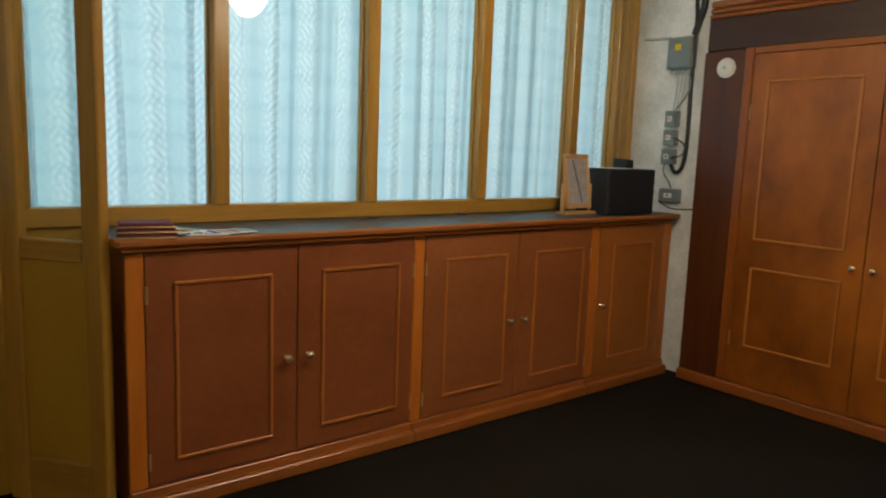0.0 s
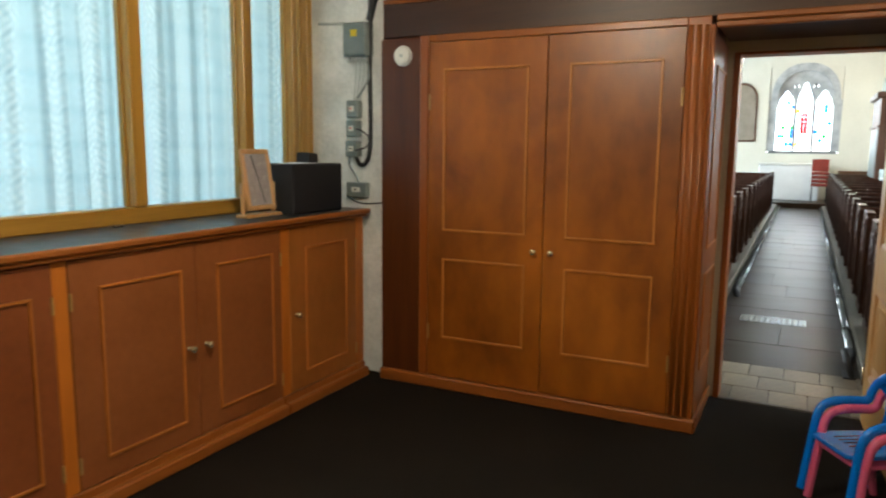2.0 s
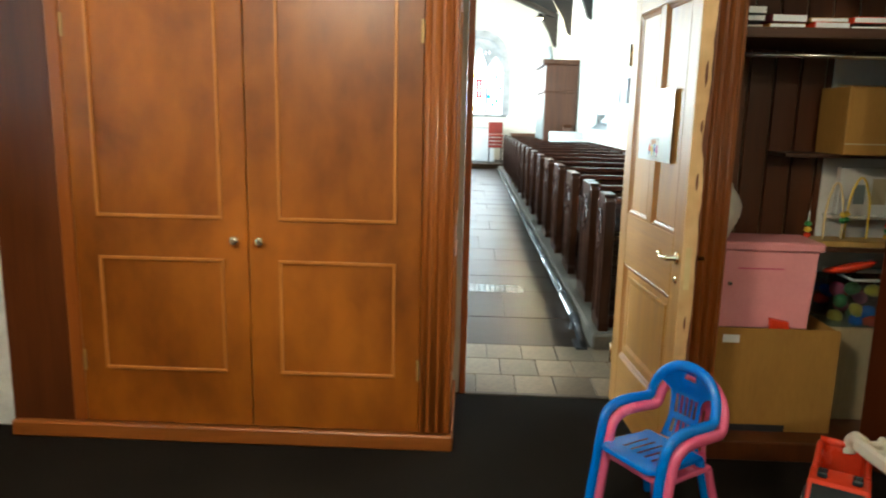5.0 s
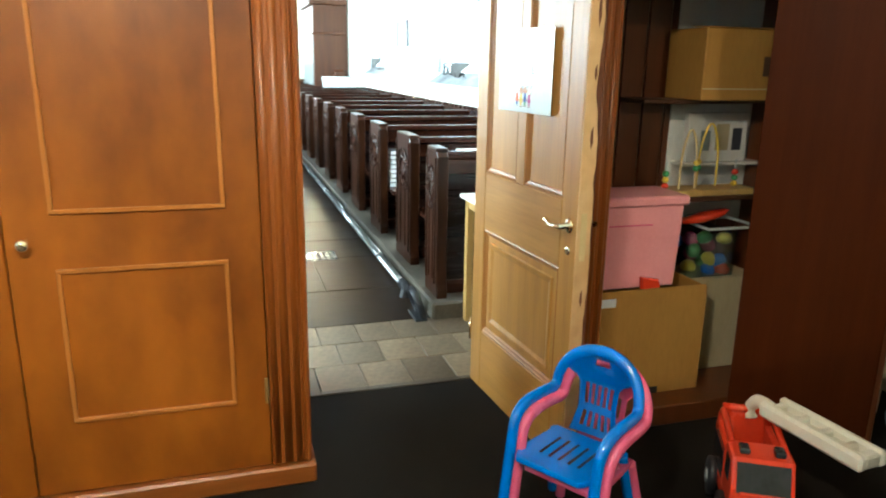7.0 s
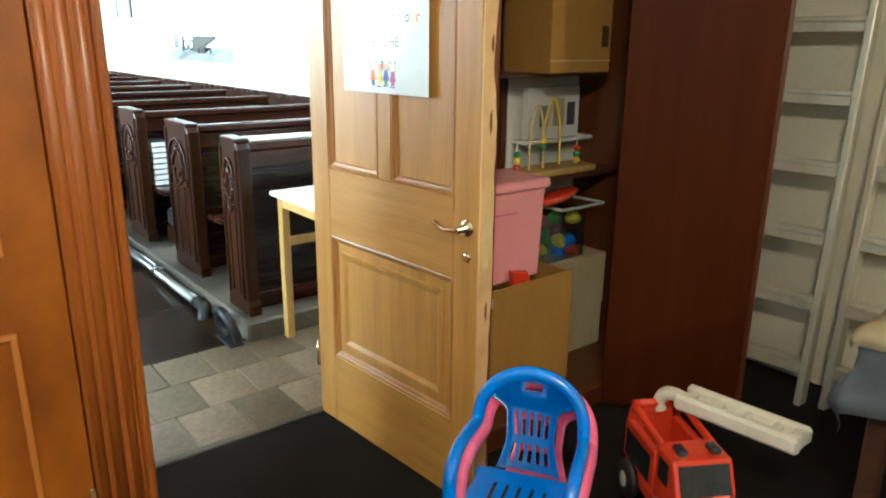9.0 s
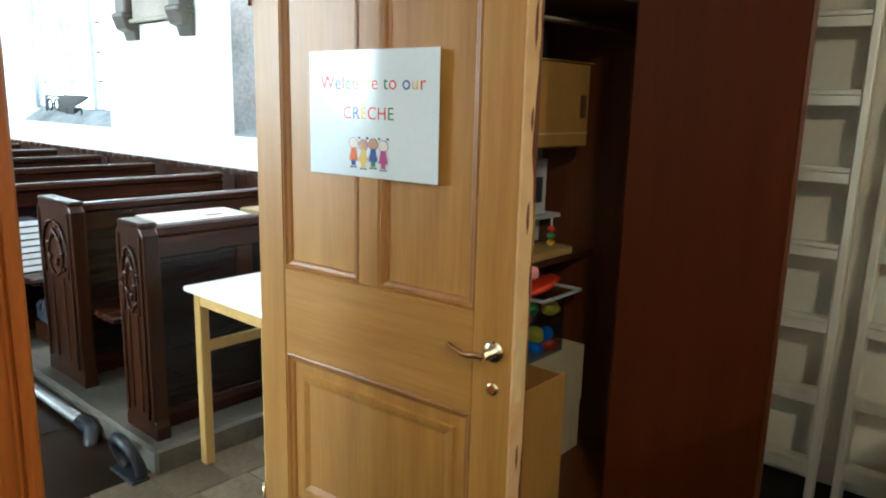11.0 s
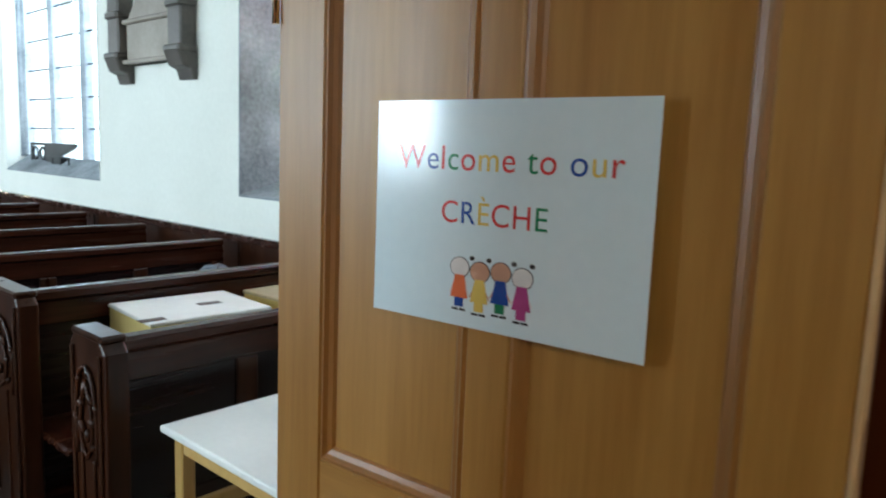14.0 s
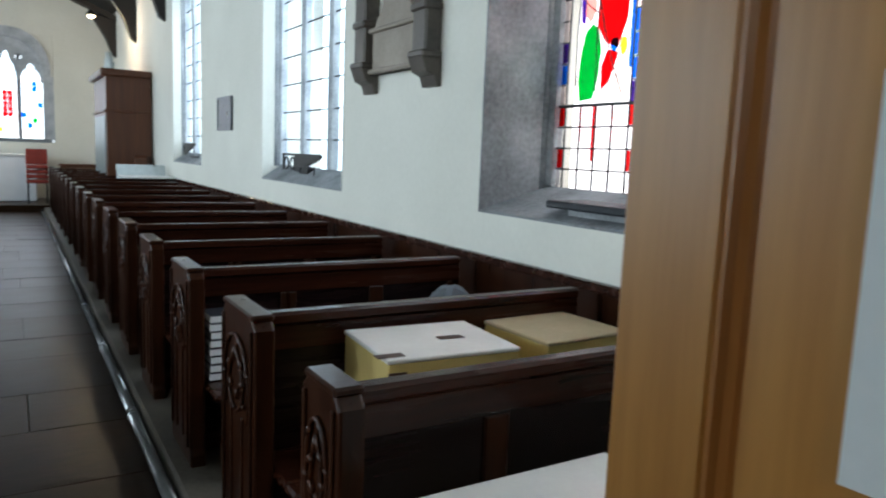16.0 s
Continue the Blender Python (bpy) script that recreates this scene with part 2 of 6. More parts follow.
M = dict(
    carpet=material("carpet", (0.006, 0.0048, 0.004), (0.013, 0.0105, 0.0085), 0.95, 3, fine=400, bump=0.4, gloss=0.15),
    # one door board in three steps: lamplight on the right is put into colour
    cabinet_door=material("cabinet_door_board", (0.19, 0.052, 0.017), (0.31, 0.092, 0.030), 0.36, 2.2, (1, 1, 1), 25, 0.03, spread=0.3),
    cabinet_door_part_lit=material("part_lit_cabinet_door_board", (0.225, 0.068, 0.020), (0.34, 0.112, 0.036), 0.36, 2.2, (1, 1, 1), 25, 0.03, spread=0.3),
    cabinet_door_lit=material("lit_cabinet_door_board", (0.30, 0.098, 0.020), (0.44, 0.155, 0.035), 0.36, 2.2, (1, 1, 0.6), 18, 0.03, spread=0.3),
    cabinet_frame=wood("cabinet_frame_wood", (0.46, 0.130, 0.014), (0.62, 0.195, 0.024), "z", 0.4),
    cabinet_rail=wood("cabinet_rail_wood", (0.24, 0.072, 0.014), (0.37, 0.118, 0.022), "x", 0.4),
    moulding=wood("moulding_wood", (0.4, 0.137, 0.0264), (0.54, 0.2, 0.0429), "z", 0.35),
    bead=wood("bead_wood", (0.40, 0.125, 0.022), (0.54, 0.18, 0.034), "z", 0.35),
    worktop=material("worktop_laminate", (0.026, 0.034, 0.042), (0.045, 0.056, 0.066), 0.35, 12, bump=0.02, gloss=0.2),
    wardrobe_door=stained_board("wardrobe_door_board", (0.150, 0.036, 0.0026), (0.415, 0.120, 0.0085)),
    wardrobe_frame=wood("wardrobe_frame_wood", (0.25, 0.064, 0.009), (0.31, 0.086, 0.013), "z", 0.36, coat=0.10),
    wardrobe_rail=wood("wardrobe_rail_wood", (0.22, 0.0619, 0.0112), (0.33, 0.1, 0.0185), "y", 0.35),
    red_board=wood("dark_red_board", (0.066, 0.0165, 0.0042), (0.110, 0.029, 0.007), "z", 0.35),
    # the red board darkened for the open leaf: its shade is in the colour
    shaded_leaf_board=wood("shaded_red_leaf_board", (0.046, 0.0090, 0.0016), (0.062, 0.0125, 0.0026), "z", 0.5, gloss=0.06),
    fascia=wood("dark_fascia_wood", (0.036, 0.012, 0.005), (0.060, 0.021, 0.008), "y", 0.45),
    frame_oak=wood("varnished_frame_oak", (0.34, 0.172, 0.025), (0.47, 0.25, 0.045), "z", 0.35),
    frame_rail=wood("varnished_frame_rail", (0.33, 0.168, 0.025), (0.46, 0.245, 0.045), "x", 0.35),
    leaf_panel=material("ochre_panel", (0.38, 0.205, 0.018), (0.47, 0.265, 0.03), 0.4, 2, bump=0.02),
    pine=wood("door_oak", (0.33, 0.148, 0.026), (0.46, 0.232, 0.049), "z", 0.4, 1.6, 0.24, 0.05),
    pine_cross=wood("door_oak_rail", (0.33, 0.148, 0.026), (0.46, 0.232, 0.049), "x", 0.4, 1.6, 0.24, 0.05),
    pine_groove=wood("door_moulding", (0.25, 0.1, 0.0198), (0.38, 0.164, 0.033), "z", 0.4),
    stone_paint=material("whitewashed_stone", (0.56, 0.60, 0.60), (0.88, 0.90, 0.90), 0.8, 4, fine=38, bump=0.6),
    plaster=material("cream_plaster", (0.66, 0.65, 0.58), (0.74, 0.73, 0.66), 0.85, 1.5, fine=30, bump=0.08),
    room_wall=material("room_wall_paint", (0.50, 0.44, 0.32), (0.58, 0.52, 0.40), 0.8, 2, fine=40, bump=0.05),
    ceiling=material("ceiling_paint", (0.62, 0.60, 0.54), (0.70, 0.68, 0.62), 0.85, 2, fine=40, bump=0.04),
    brass=material("polished_brass", (0.82, 0.68, 0.42), (0.92, 0.80, 0.54), 0.22, 10, metal=1.0, bump=0),
    knob_brass=material("bright_knob_brass", (0.86, 0.74, 0.50), (0.95, 0.84, 0.62), 0.2, 10, metal=0.85, bump=0),
    hinge_brass=material("dull_brass", (0.42, 0.26, 0.10), (0.52, 0.34, 0.15), 0.5, 30, metal=0.6, bump=0.03),
    chrome=material("satin_chrome", (0.72, 0.70, 0.66), (0.82, 0.80, 0.76), 0.22, 10, metal=1.0, bump=0),
    black=material("black_plastic", (0.008, 0.009, 0.012), (0.016, 0.017, 0.022), 0.45, 20, bump=0.03),
    black_cloth=material("black_covering", (0.006, 0.008, 0.012), (0.012, 0.015, 0.022), 0.6, 8, fine=500, bump=0.15),
    grey_metal=material("grey_enamel", (0.17, 0.21, 0.21), (0.25, 0.29, 0.29), 0.4, 10, metal=0.2, bump=0.02),
    grey_light=material("light_grey_plastic", (0.42, 0.47, 0.47), (0.54, 0.58, 0.58), 0.4, 10, bump=0.02),
    white_plastic=material("white_plastic", (0.74, 0.74, 0.70), (0.82, 0.82, 0.78), 0.4, 10, bump=0.01),
    yellow=material("yellow_sticker", (0.75, 0.55, 0.03), (0.8, 0.6, 0.05), 0.5, 10, bump=0),
    paper=material("white_paper", (0.74, 0.76, 0.78), (0.82, 0.84, 0.86), 0.6, 4, bump=0.02),
    laminate=material("laminated_paper", (0.70, 0.82, 0.86), (0.77, 0.88, 0.91), 0.16, 2, bump=0.015, coat=0.6),
    frame_pine=wood("picture_frame_pine", (0.52, 0.28, 0.11), (0.64, 0.38, 0.17), "z", 0.35),
    print_grey=material("faded_print", (0.36, 0.33, 0.34), (0.46, 0.43, 0.43), 0.25, 30, fine=200, bump=0, coat=0.5),
    maroon=material("maroon_cloth", (0.10, 0.012, 0.022), (0.16, 0.025, 0.035), 0.8, 12, fine=300, bump=0.2),
    gold=material("gold_trim", (0.55, 0.40, 0.18), (0.65, 0.5, 0.25), 0.5, 20, bump=0.05),
    slab=material("aisle_slab", (0.011, 0.0056, 0.0027), (0.036, 0.0195, 0.0100), 0.36, 1.6, (1.6, 0.5, 1), 16, 0.06, spread=0.26, per_object=0.35, gloss=0.14),
    tile=material("floor_block", (0.12, 0.090, 0.058), (0.26, 0.20, 0.135), 0.40, 5, fine=40, bump=0.12, per_object=0.38, gloss=0.4),
    mortar=material("floor_joint", (0.030, 0.026, 0.022), (0.05, 0.044, 0.038), 0.8, 20, bump=0.1),
    kerb=material("pew_kerb_stone", (0.052, 0.045, 0.034), (0.125, 0.108, 0.084), 0.55, 5, fine=40, bump=0.2),
    pew=wood("dark_pew_oak", (0.013, 0.0040, 0.0016), (0.042, 0.0130, 0.0050), "z", 0.30, gloss=0.2, per_object=0.15),
    pew_rail=wood("dark_pew_rail_oak", (0.014, 0.0040, 0.0019), (0.042, 0.0115, 0.0055), "y", 0.26, gloss=0.24, per_object=0.12),
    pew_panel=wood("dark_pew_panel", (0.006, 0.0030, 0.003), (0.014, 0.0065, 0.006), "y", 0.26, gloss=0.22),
    pipe=material("heating_pipe_paint", (0.22, 0.235, 0.24), (0.36, 0.375, 0.38), 0.18, 8, fine=60, bump=0.05, metal=0.7),
    iron=material("black_iron", (0.012, 0.012, 0.013), (0.03, 0.03, 0.03), 0.35, 20, metal=0.5, bump=0.05),
    grate=material("floor_grate_iron", (0.22, 0.25, 0.26), (0.36, 0.40, 0.41), 0.25, 20, metal=0.7, bump=0.05),
    window_stone=material("window_stone", (0.085, 0.092, 0.10), (0.30, 0.315, 0.33), 0.7, 3.5, fine=40, bump=0.25),
    # window stone lightened: the glare of the bright windows is put into its colour
    glare_stone=material("glare_window_stone", (0.26, 0.28, 0.31), (0.56, 0.59, 0.62), 0.7, 3.5, fine=40, bump=0.2),
    lead=material("window_lead", (0.015, 0.015, 0.016), (0.03, 0.03, 0.03), 0.6, 20, bump=0.05),
    monument=material("tablet_marble", (0.20, 0.165, 0.13), (0.32, 0.27, 0.22), 0.5, 4, fine=40, bump=0.1),
    monument_dark=material("tablet_dark_marble", (0.055, 0.045, 0.038), (0.11, 0.09, 0.075), 0.4, 6, fine=40, bump=0.1),
    plaque=material("dark_plaque", (0.03, 0.034, 0.046), (0.055, 0.06, 0.075), 0.3, 8, bump=0.03),
    organ=wood("brown_organ_oak", (0.065, 0.020, 0.007), (0.115, 0.038, 0.014), "z", 0.4),
    beam=wood("black_roof_beam", (0.010, 0.007, 0.006), (0.022, 0.016, 0.012), "y", 0.6),
    table_white=material("white_table_top", (0.66, 0.66, 0.62), (0.74, 0.74, 0.70), 0.35, 6, bump=0.01),
    beech=wood("pale_table_leg", (0.4, 0.246, 0.0726), (0.52, 0.328, 0.112), "z", 0.4),
    card=material("brown_cardboard", (0.27, 0.128, 0.020), (0.36, 0.178, 0.032), 0.75, 5, (1, 1, 0.3), 60, 0.05),
    card_pale=material("pale_cardboard", (0.38, 0.30, 0.17), (0.48, 0.39, 0.24), 0.75, 5, (1, 1, 0.3), 60, 0.05),
    card_white=material("white_cardboard", (0.60, 0.58, 0.54), (0.70, 0.68, 0.64), 0.7, 5, fine=60, bump=0.04),
    stack_red=material("dull_red_upholstery", (0.20, 0.022, 0.014), (0.28, 0.035, 0.022), 0.7, 8, fine=200, bump=0.1),
    card_yellow=material("yellowed_cardboard", (0.50, 0.37, 0.12), (0.60, 0.46, 0.17), 0.75, 5, (1, 1, 0.3), 60, 0.05),
    pink=material("pink_plastic", (0.72, 0.27, 0.29), (0.80, 0.33, 0.35), 0.4, 6, bump=0.01),
    hot_pink=material("deep_pink_plastic", (0.68, 0.10, 0.22), (0.76, 0.15, 0.28), 0.25, 6, bump=0.01, coat=0.3),
    blue=material("blue_plastic", (0.0, 0.165, 0.66), (0.0, 0.20, 0.76), 0.17, 6, bump=0.01, coat=0.6),
    red=material("red_plastic", (0.60, 0.035, 0.012), (0.70, 0.055, 0.02), 0.25, 6, bump=0.01, coat=0.3),
    white_toy=material("ivory_plastic", (0.68, 0.62, 0.50), (0.76, 0.70, 0.58), 0.35, 10, bump=0.02),
    dark_glass=material("dark_toy_window", (0.015, 0.018, 0.02), (0.03, 0.035, 0.04), 0.12, 10, bump=0),
    green=material("green_plastic", (0.03, 0.22, 0.06), (0.06, 0.30, 0.09), 0.35, 10, bump=0),
    bead_yellow=material("yellow_bead", (0.75, 0.50, 0.04), (0.8, 0.56, 0.06), 0.35, 10, bump=0),
    aluminium=material("ladder_aluminium", (0.52, 0.48, 0.38), (0.66, 0.61, 0.50), 0.42, 8, (1, 1, 0.1), 40, 0.03, metal=0.6),
    cloth_cream=material("cream_tablecloth", (0.55, 0.44, 0.26), (0.63, 0.52, 0.33), 0.85, 5, fine=300, bump=0.1),
    cloth_grey=material("grey_tablecloth", (0.13, 0.15, 0.18), (0.19, 0.21, 0.24), 0.85, 5, fine=300, bump=0.1),
    bag=material("white_plastic_bag", (0.58, 0.56, 0.50), (0.70, 0.68, 0.62), 0.4, 9, bump=0.3),
    curtain=lace("lace_curtain"),
    pane=see_through("clear_pane", (0.93, 0.97, 0.96), 0.05),
    tub=see_through("clear_plastic_tub", (0.72, 0.82, 0.86), 0.12, 0.15),
    lit_glass=see_through("leaded_clear_glass", (0.95, 0.98, 1.0), 0.03),
    stain_red=see_through("red_stained_glass", (0.75, 0.02, 0.03), 0.02),
    stain_green=see_through("green_stained_glass", (0.05, 0.55, 0.15), 0.02),
    stain_blue=see_through("blue_stained_glass", (0.05, 0.35, 0.85), 0.02),
    stain_gold=see_through("gold_stained_glass", (0.95, 0.70, 0.15), 0.02),
    stain_pale=see_through("pale_stained_glass", (0.95, 0.88, 0.85), 0.02),
    stain_rose=see_through("rose_stained_glass", (0.95, 0.55, 0.50), 0.02),
    stain_violet=see_through("violet_stained_glass", (0.22, 0.10, 0.45), 0.02),
    daylight=glow("bright_overcast_sky", (0.84, 0.93, 1.0), 3.2),
    globe=glow("opal_globe", (1.0, 0.86, 0.66), 5.0),
    lamp_glow=glow("lamp_glass", (1.0, 0.82, 0.55), 9.0),
)

# ---- shapes ----


def box(lo, hi, bevel=0.003, bm=None):
    """A box between two corners, its edges rounded a little. With bm it is added to that mesh."""
    own = bmesh.new()
    mid, size = (Vector(lo) + Vector(hi)) / 2, Vector(hi) - Vector(lo)
    size = Vector([abs(s) for s in size])
    bmesh.ops.create_cube(own, size=1, matrix=Matrix.Translation(mid) @ Matrix.Diagonal((*size, 1)))
    if bevel:
        bmesh.ops.bevel(own, geom=own.edges[:], offset=min(bevel, min(size) * 0.3), segments=1, affect="EDGES", profile=0.5)
    return own if bm is None else merged(bm, own)


def merged(bm, other, m=None):
    if m is not None:
        bmesh.ops.transform(other, matrix=m, verts=other.verts)
    data = bpy.data.meshes.new("joint")
    other.to_mesh(data)
    other.free()
    bm.from_mesh(data)
    bpy.data.meshes.remove(data)
    return bm


def prism(outline, lo, hi, axis="y", bevel=0.0):
    """A flat outline of (a, b) pairs, drawn out along axis from lo to hi."""
    bm = bmesh.new()
    put = {"x": lambda a, b, c: (c, a, b), "y": lambda a, b, c: (a, c, b), "z": lambda a, b, c: (a, b, c)}[axis]
    ends = [[bm.verts.new(put(a, b, c)) for a, b in outline] for c in (lo, hi)]
    bm.faces.new(ends[0]), bm.faces.new(ends[1][::-1])
    for i in range(len(outline)):
        j = (i + 1) % len(outline)
        bm.faces.new((ends[0][j], ends[0][i], ends[1][i], ends[1][j]))
    bmesh.ops.recalc_face_normals(bm, faces=bm.faces[:])
    if bevel:
        rim = [e for e in bm.edges if len([v for v in e.verts if v in ends[0]]) == 2 or len([v for v in e.verts if v in ends[1]]) == 2]
        bmesh.ops.bevel(bm, geom=rim, offset=bevel, segments=2, affect="EDGES", profile=0.5)
    return bm


def turned(profile, sides=16, m=None):
    """A turned shape from (radius, height) pairs about z."""
    bm = bmesh.new()
    rings = [[bm.verts.new((r * math.cos(math.tau * k / sides), r * math.sin(math.tau * k / sides), z)) for k in range(sides)] for r, z in profile]
    for a, b in zip(rings, rings[1:]):
        for k in range(sides):
            bm.faces.new((a[k], a[(k + 1) % sides], b[(k + 1) % sides], b[k]))
    bm.faces.new(rings[0][::-1]), bm.faces.new(rings[-1])
    for f in bm.faces:
        f.smooth = len(f.verts) == 4
    if m is not None:
        bmesh.ops.transform(bm, matrix=m, verts=bm.verts)
    return bm


def tube(points, radius, sides=8, bm=None, smooth=2):
    """A round bar along points, its corners eased."""
    pts = [Vector(p) for p in points]
    for _ in range(smooth if len(pts) > 2 else 0):
        pts = [pts[0]] + [q for a, b in zip(pts, pts[1:]) for q in (a.lerp(b, 0.25), a.lerp(b, 0.75))] + [pts[-1]]
    own, rings, side = bmesh.new(), [], None
    for i, p in enumerate(pts):
        way = (pts[min(i + 1, len(pts) - 1)] - pts[max(i - 1, 0)]).normalized()
        side = way.orthogonal().normalized() if side is None else (side - way * side.dot(way)).normalized()
        up = way.cross(side)
        rings.append([own.verts.new(p + radius * (math.cos(math.tau * k / sides) * side + math.sin(math.tau * k / sides) * up)) for k in range(sides)])
    for a, b in zip(rings, rings[1:]):
        for k in range(sides):
            own.faces.new((a[k], a[(k + 1) % sides], b[(k + 1) % sides], b[k])).smooth = True
    own.faces.new(rings[0][::-1]), own.faces.new(rings[-1])
    return own if bm is None else merged(bm, own)


def ring(lo, hi, width, depth, axis="y", bevel=0.002):
    """A raised rectangular bead round a panel: lo and hi are (a, b) corners in the plane across axis, depth the pair of its near and far face."""
    bm = bmesh.new()
    (a0, b0), (a1, b1) = lo, hi
    for p, q in (((a0, b0), (a1, b0 + width)), ((a0, b1 - width), (a1, b1)), ((a0, b0 + width), (a0 + width, b1 - width)), ((a1 - width, b0 + width), (a1, b1 - width))):
        if axis == "y":
            box((p[0], depth[0], p[1]), (q[0], depth[1], q[1]), bevel, bm)
        else:
            box((depth[0], p[0], p[1]), (depth[1], q[0], q[1]), bevel, bm)
    return bm


def sloped_ring(lo, hi, profile, closed=False):
    """A mitred moulding round a panel facing -y: profile holds (inward, depth) pairs; closed fills its middle."""
    bm, loops = bmesh.new(), []
    for inward, y in profile:
        a0, b0, a1, b1 = lo[0] + inward, lo[1] + inward, hi[0] - inward, hi[1] - inward
        loops.append([bm.verts.new((x, y, z)) for x, z in ((a0, b0), (a1, b0), (a1, b1), (a0, b1))])
    for p, q in zip(loops, loops[1:]):
        for k in range(4):
            bm.faces.new((p[k], p[(k + 1) % 4], q[(k + 1) % 4], q[k]))
    if closed:
        bm.faces.new(loops[-1])
    return bm


def mesh(name, bm, mat):
    data = bpy.data.meshes.new(name)
    bm.to_mesh(data)
    bm.free()
    data.materials.append(mat)
    return new(name, data)


def part(name, bm, mat, parent, label="", m=None):
    ob = mesh(name, bm, mat)
    ob.parent = parent
    if m is not None:
        ob.matrix_basis = m
    return tagged(ob, label)


def thing(name, label, category, m=None, group="", kind=""):
    ob = new(name)
    ob.empty_display_size = 0.1
    ob.matrix_basis = m if m is not None else Matrix.Identity(4)
    return tagged(ob, label, category, group, kind)


def solo(name, bm, mat, label, category, m=None, group="", kind=""):
    ob = mesh(name, bm, mat)
    if m is not None:
        ob.matrix_basis = m
    return tagged(ob, label, category, group, kind)


def structure(name, bm, mat, label, category, m=None):
    return solo(name, bm, mat, label, category, m, "", "structure")


def pieces(name, place, mat, parent, meshes):
    """Alike pieces on shared meshes: place is a list of (mesh key, pose)."""
    for key, m in place:
        ob = new(name, meshes[key])
        ob.parent, ob.matrix_basis = parent, m


def wall_with_holes(a0, a1, z0, z1, holes, lo, hi, axis):
    """A wall in the plane across axis, from lo to hi thick; holes are (a0, a1, z0, z1), apart along a."""
    bm, at = bmesh.new(), a0

    def piece(p, q, r, s):
        if q - p > 1e-4 and s - r > 1e-4:
            box((p, lo, r) if axis == "y" else (lo, p, r), (q, hi, s) if axis == "y" else (hi, q, s), 0, bm)
    for h0, h1, b0, b1 in sorted(holes):
        piece(at, h0, z0, z1), piece(h0, h1, z0, b0), piece(h0, h1, b1, z1)
        at = h1
    piece(at, a1, z0, z1)
    return bm

# ---- the creche room ----
FRONT, TOP = 2.455, 1.076        # front of the low cabinets, and their height
WX = 3.345                          # front of the tall cupboards
DOORX = 3.985                     # line of the doorway

floor = structure("floor", box((-4.0, -3.6, -0.2), (DOORX, 3.4, 0.0), 0), M["carpet"], "very dark brown fitted carpet over the whole room", "floor")
structure("ceiling", box((-4.0, -3.6, 3.3), (DOORX + 0.1, 5.2, 3.4), 0), M["ceiling"], "plain off-white painted ceiling above the room", "ceiling")
structure("wall_west", box((-4.15, -3.75, -0.2), (-4.0, 5.2, 3.3), 0), M["room_wall"], "plain cream wall closing the room", "wall")
structure("wall_south", box((-4.0, -3.75, -0.2), (DOORX + 0.1, -3.6, 3.3), 0), M["room_wall"], "plain cream painted wall behind the ladders", "wall")
structure("wall_recess", box((2.0, -2.30, 0.0), (DOORX - 0.004, -2.15, 3.3), 0), M["room_wall"], "cream wall behind the leaning ladders", "wall")
# the east wall with the doorway to the nave
structure("wall_east", wall_with_holes(-3.6, 2.9, 0, 3.3, [(-0.66, 0.40, 0, 2.0)], DOORX, DOORX + 0.12, "x"), M["room_wall"], "wall with the doorway to the nave", "wall")
structure("stone_pier", box((3.41, 2.08, 0), (3.975, 3.3, 3.295), 0.01), M["stone_paint"], "rough whitewashed stone wall beside the cabinets", "wall")
# far side of the partition: a bright passage with a window
structure("wall_north", wall_with_holes(-4.0, 4.1, -0.2, 3.3, [(-3.2, 3.6, 0.9, 3.0)], 5.2, 5.35, "y"), M["plaster"], "white wall with a wide window behind the curtains", "wall")
structure("passage_floor", box((-4.0, 3.4, -0.2), (4.1, 5.2, 0.0), 0), M["mortar"], "stone floor behind the glazed partition", "floor")
structure("passage_end", box((3.95, 3.3, 0), (4.1, 5.2, 3.3), 0), M["plaster"], "white wall closing the passage", "wall")
window_light("passage_daylight", look((0.2, 5.15, 1.95), (0.2, 3.0, 1.6)), 6.6, 2.0, 104, (0.77, 0.93, 1.0))
bulb("room_lamp", (1.37, 1.17, 2.44), 68, WARM, 0.12)
# made-up second lamp, added to brighten the cabinet fronts
bulb("room_lamp", (-1.0, -0.9, 2.58), 60, WARM, 0.12)


def ceiling_globe(x, y, z=2.61):
    g = thing("ceiling_lamp", "round white glass ceiling lamp, lit; the second one is added", "lamp", pose(x, y, z), "room lamps")
    part("shade", turned([(0.03, 0.0), (0.09, 0.015), (0.14, 0.06), (0.15, 0.10), (0.13, 0.15), (0.06, 0.19)], 24), M["globe"], g, "glowing opal glass globe")
    part("rod", tube([(0, 0, 0.18), (0, 0, 3.3 - z)], 0.012), M["brass"], g)


# the glazed partition with curtains
PY = 2.93
partition = thing("glazed_partition", "varnished oak glazed screen above the low cabinets", "partition", pose(0, PY, 0), kind="structure")
part("bottom_rail", box((-4, -0.045, 1.075), (3.40, 0.045, 1.155), 0.006), M["frame_rail"], partition)
part("lower_panel", box((-4, -0.02, 0), (3.40, 0.02, 1.075), 0), M["leaf_panel"], partition)
part("top_rail", box((-4, -0.04, 2.9), (3.40, 0.04, 3.3), 0.006), M["frame_rail"], partition)
POSTS = (-3.2, -2.5, -1.8, -1.05, -0.32, 0.478, 1.275, 2.039, 2.812, 3.235, 3.385)
for x in POSTS:
    w = 0.026 if x > 3.1 else 0.037
    part("post", box((x - w, -0.05, 1.155), (x + w, 0.05, 2.9), 0.006), M["frame_oak"], partition)
    part("glazing_bead", box((x - w - 0.012, 0.0, 1.155), (x - w, 0.03, 2.9), 0.003), M["frame_oak"], partition)
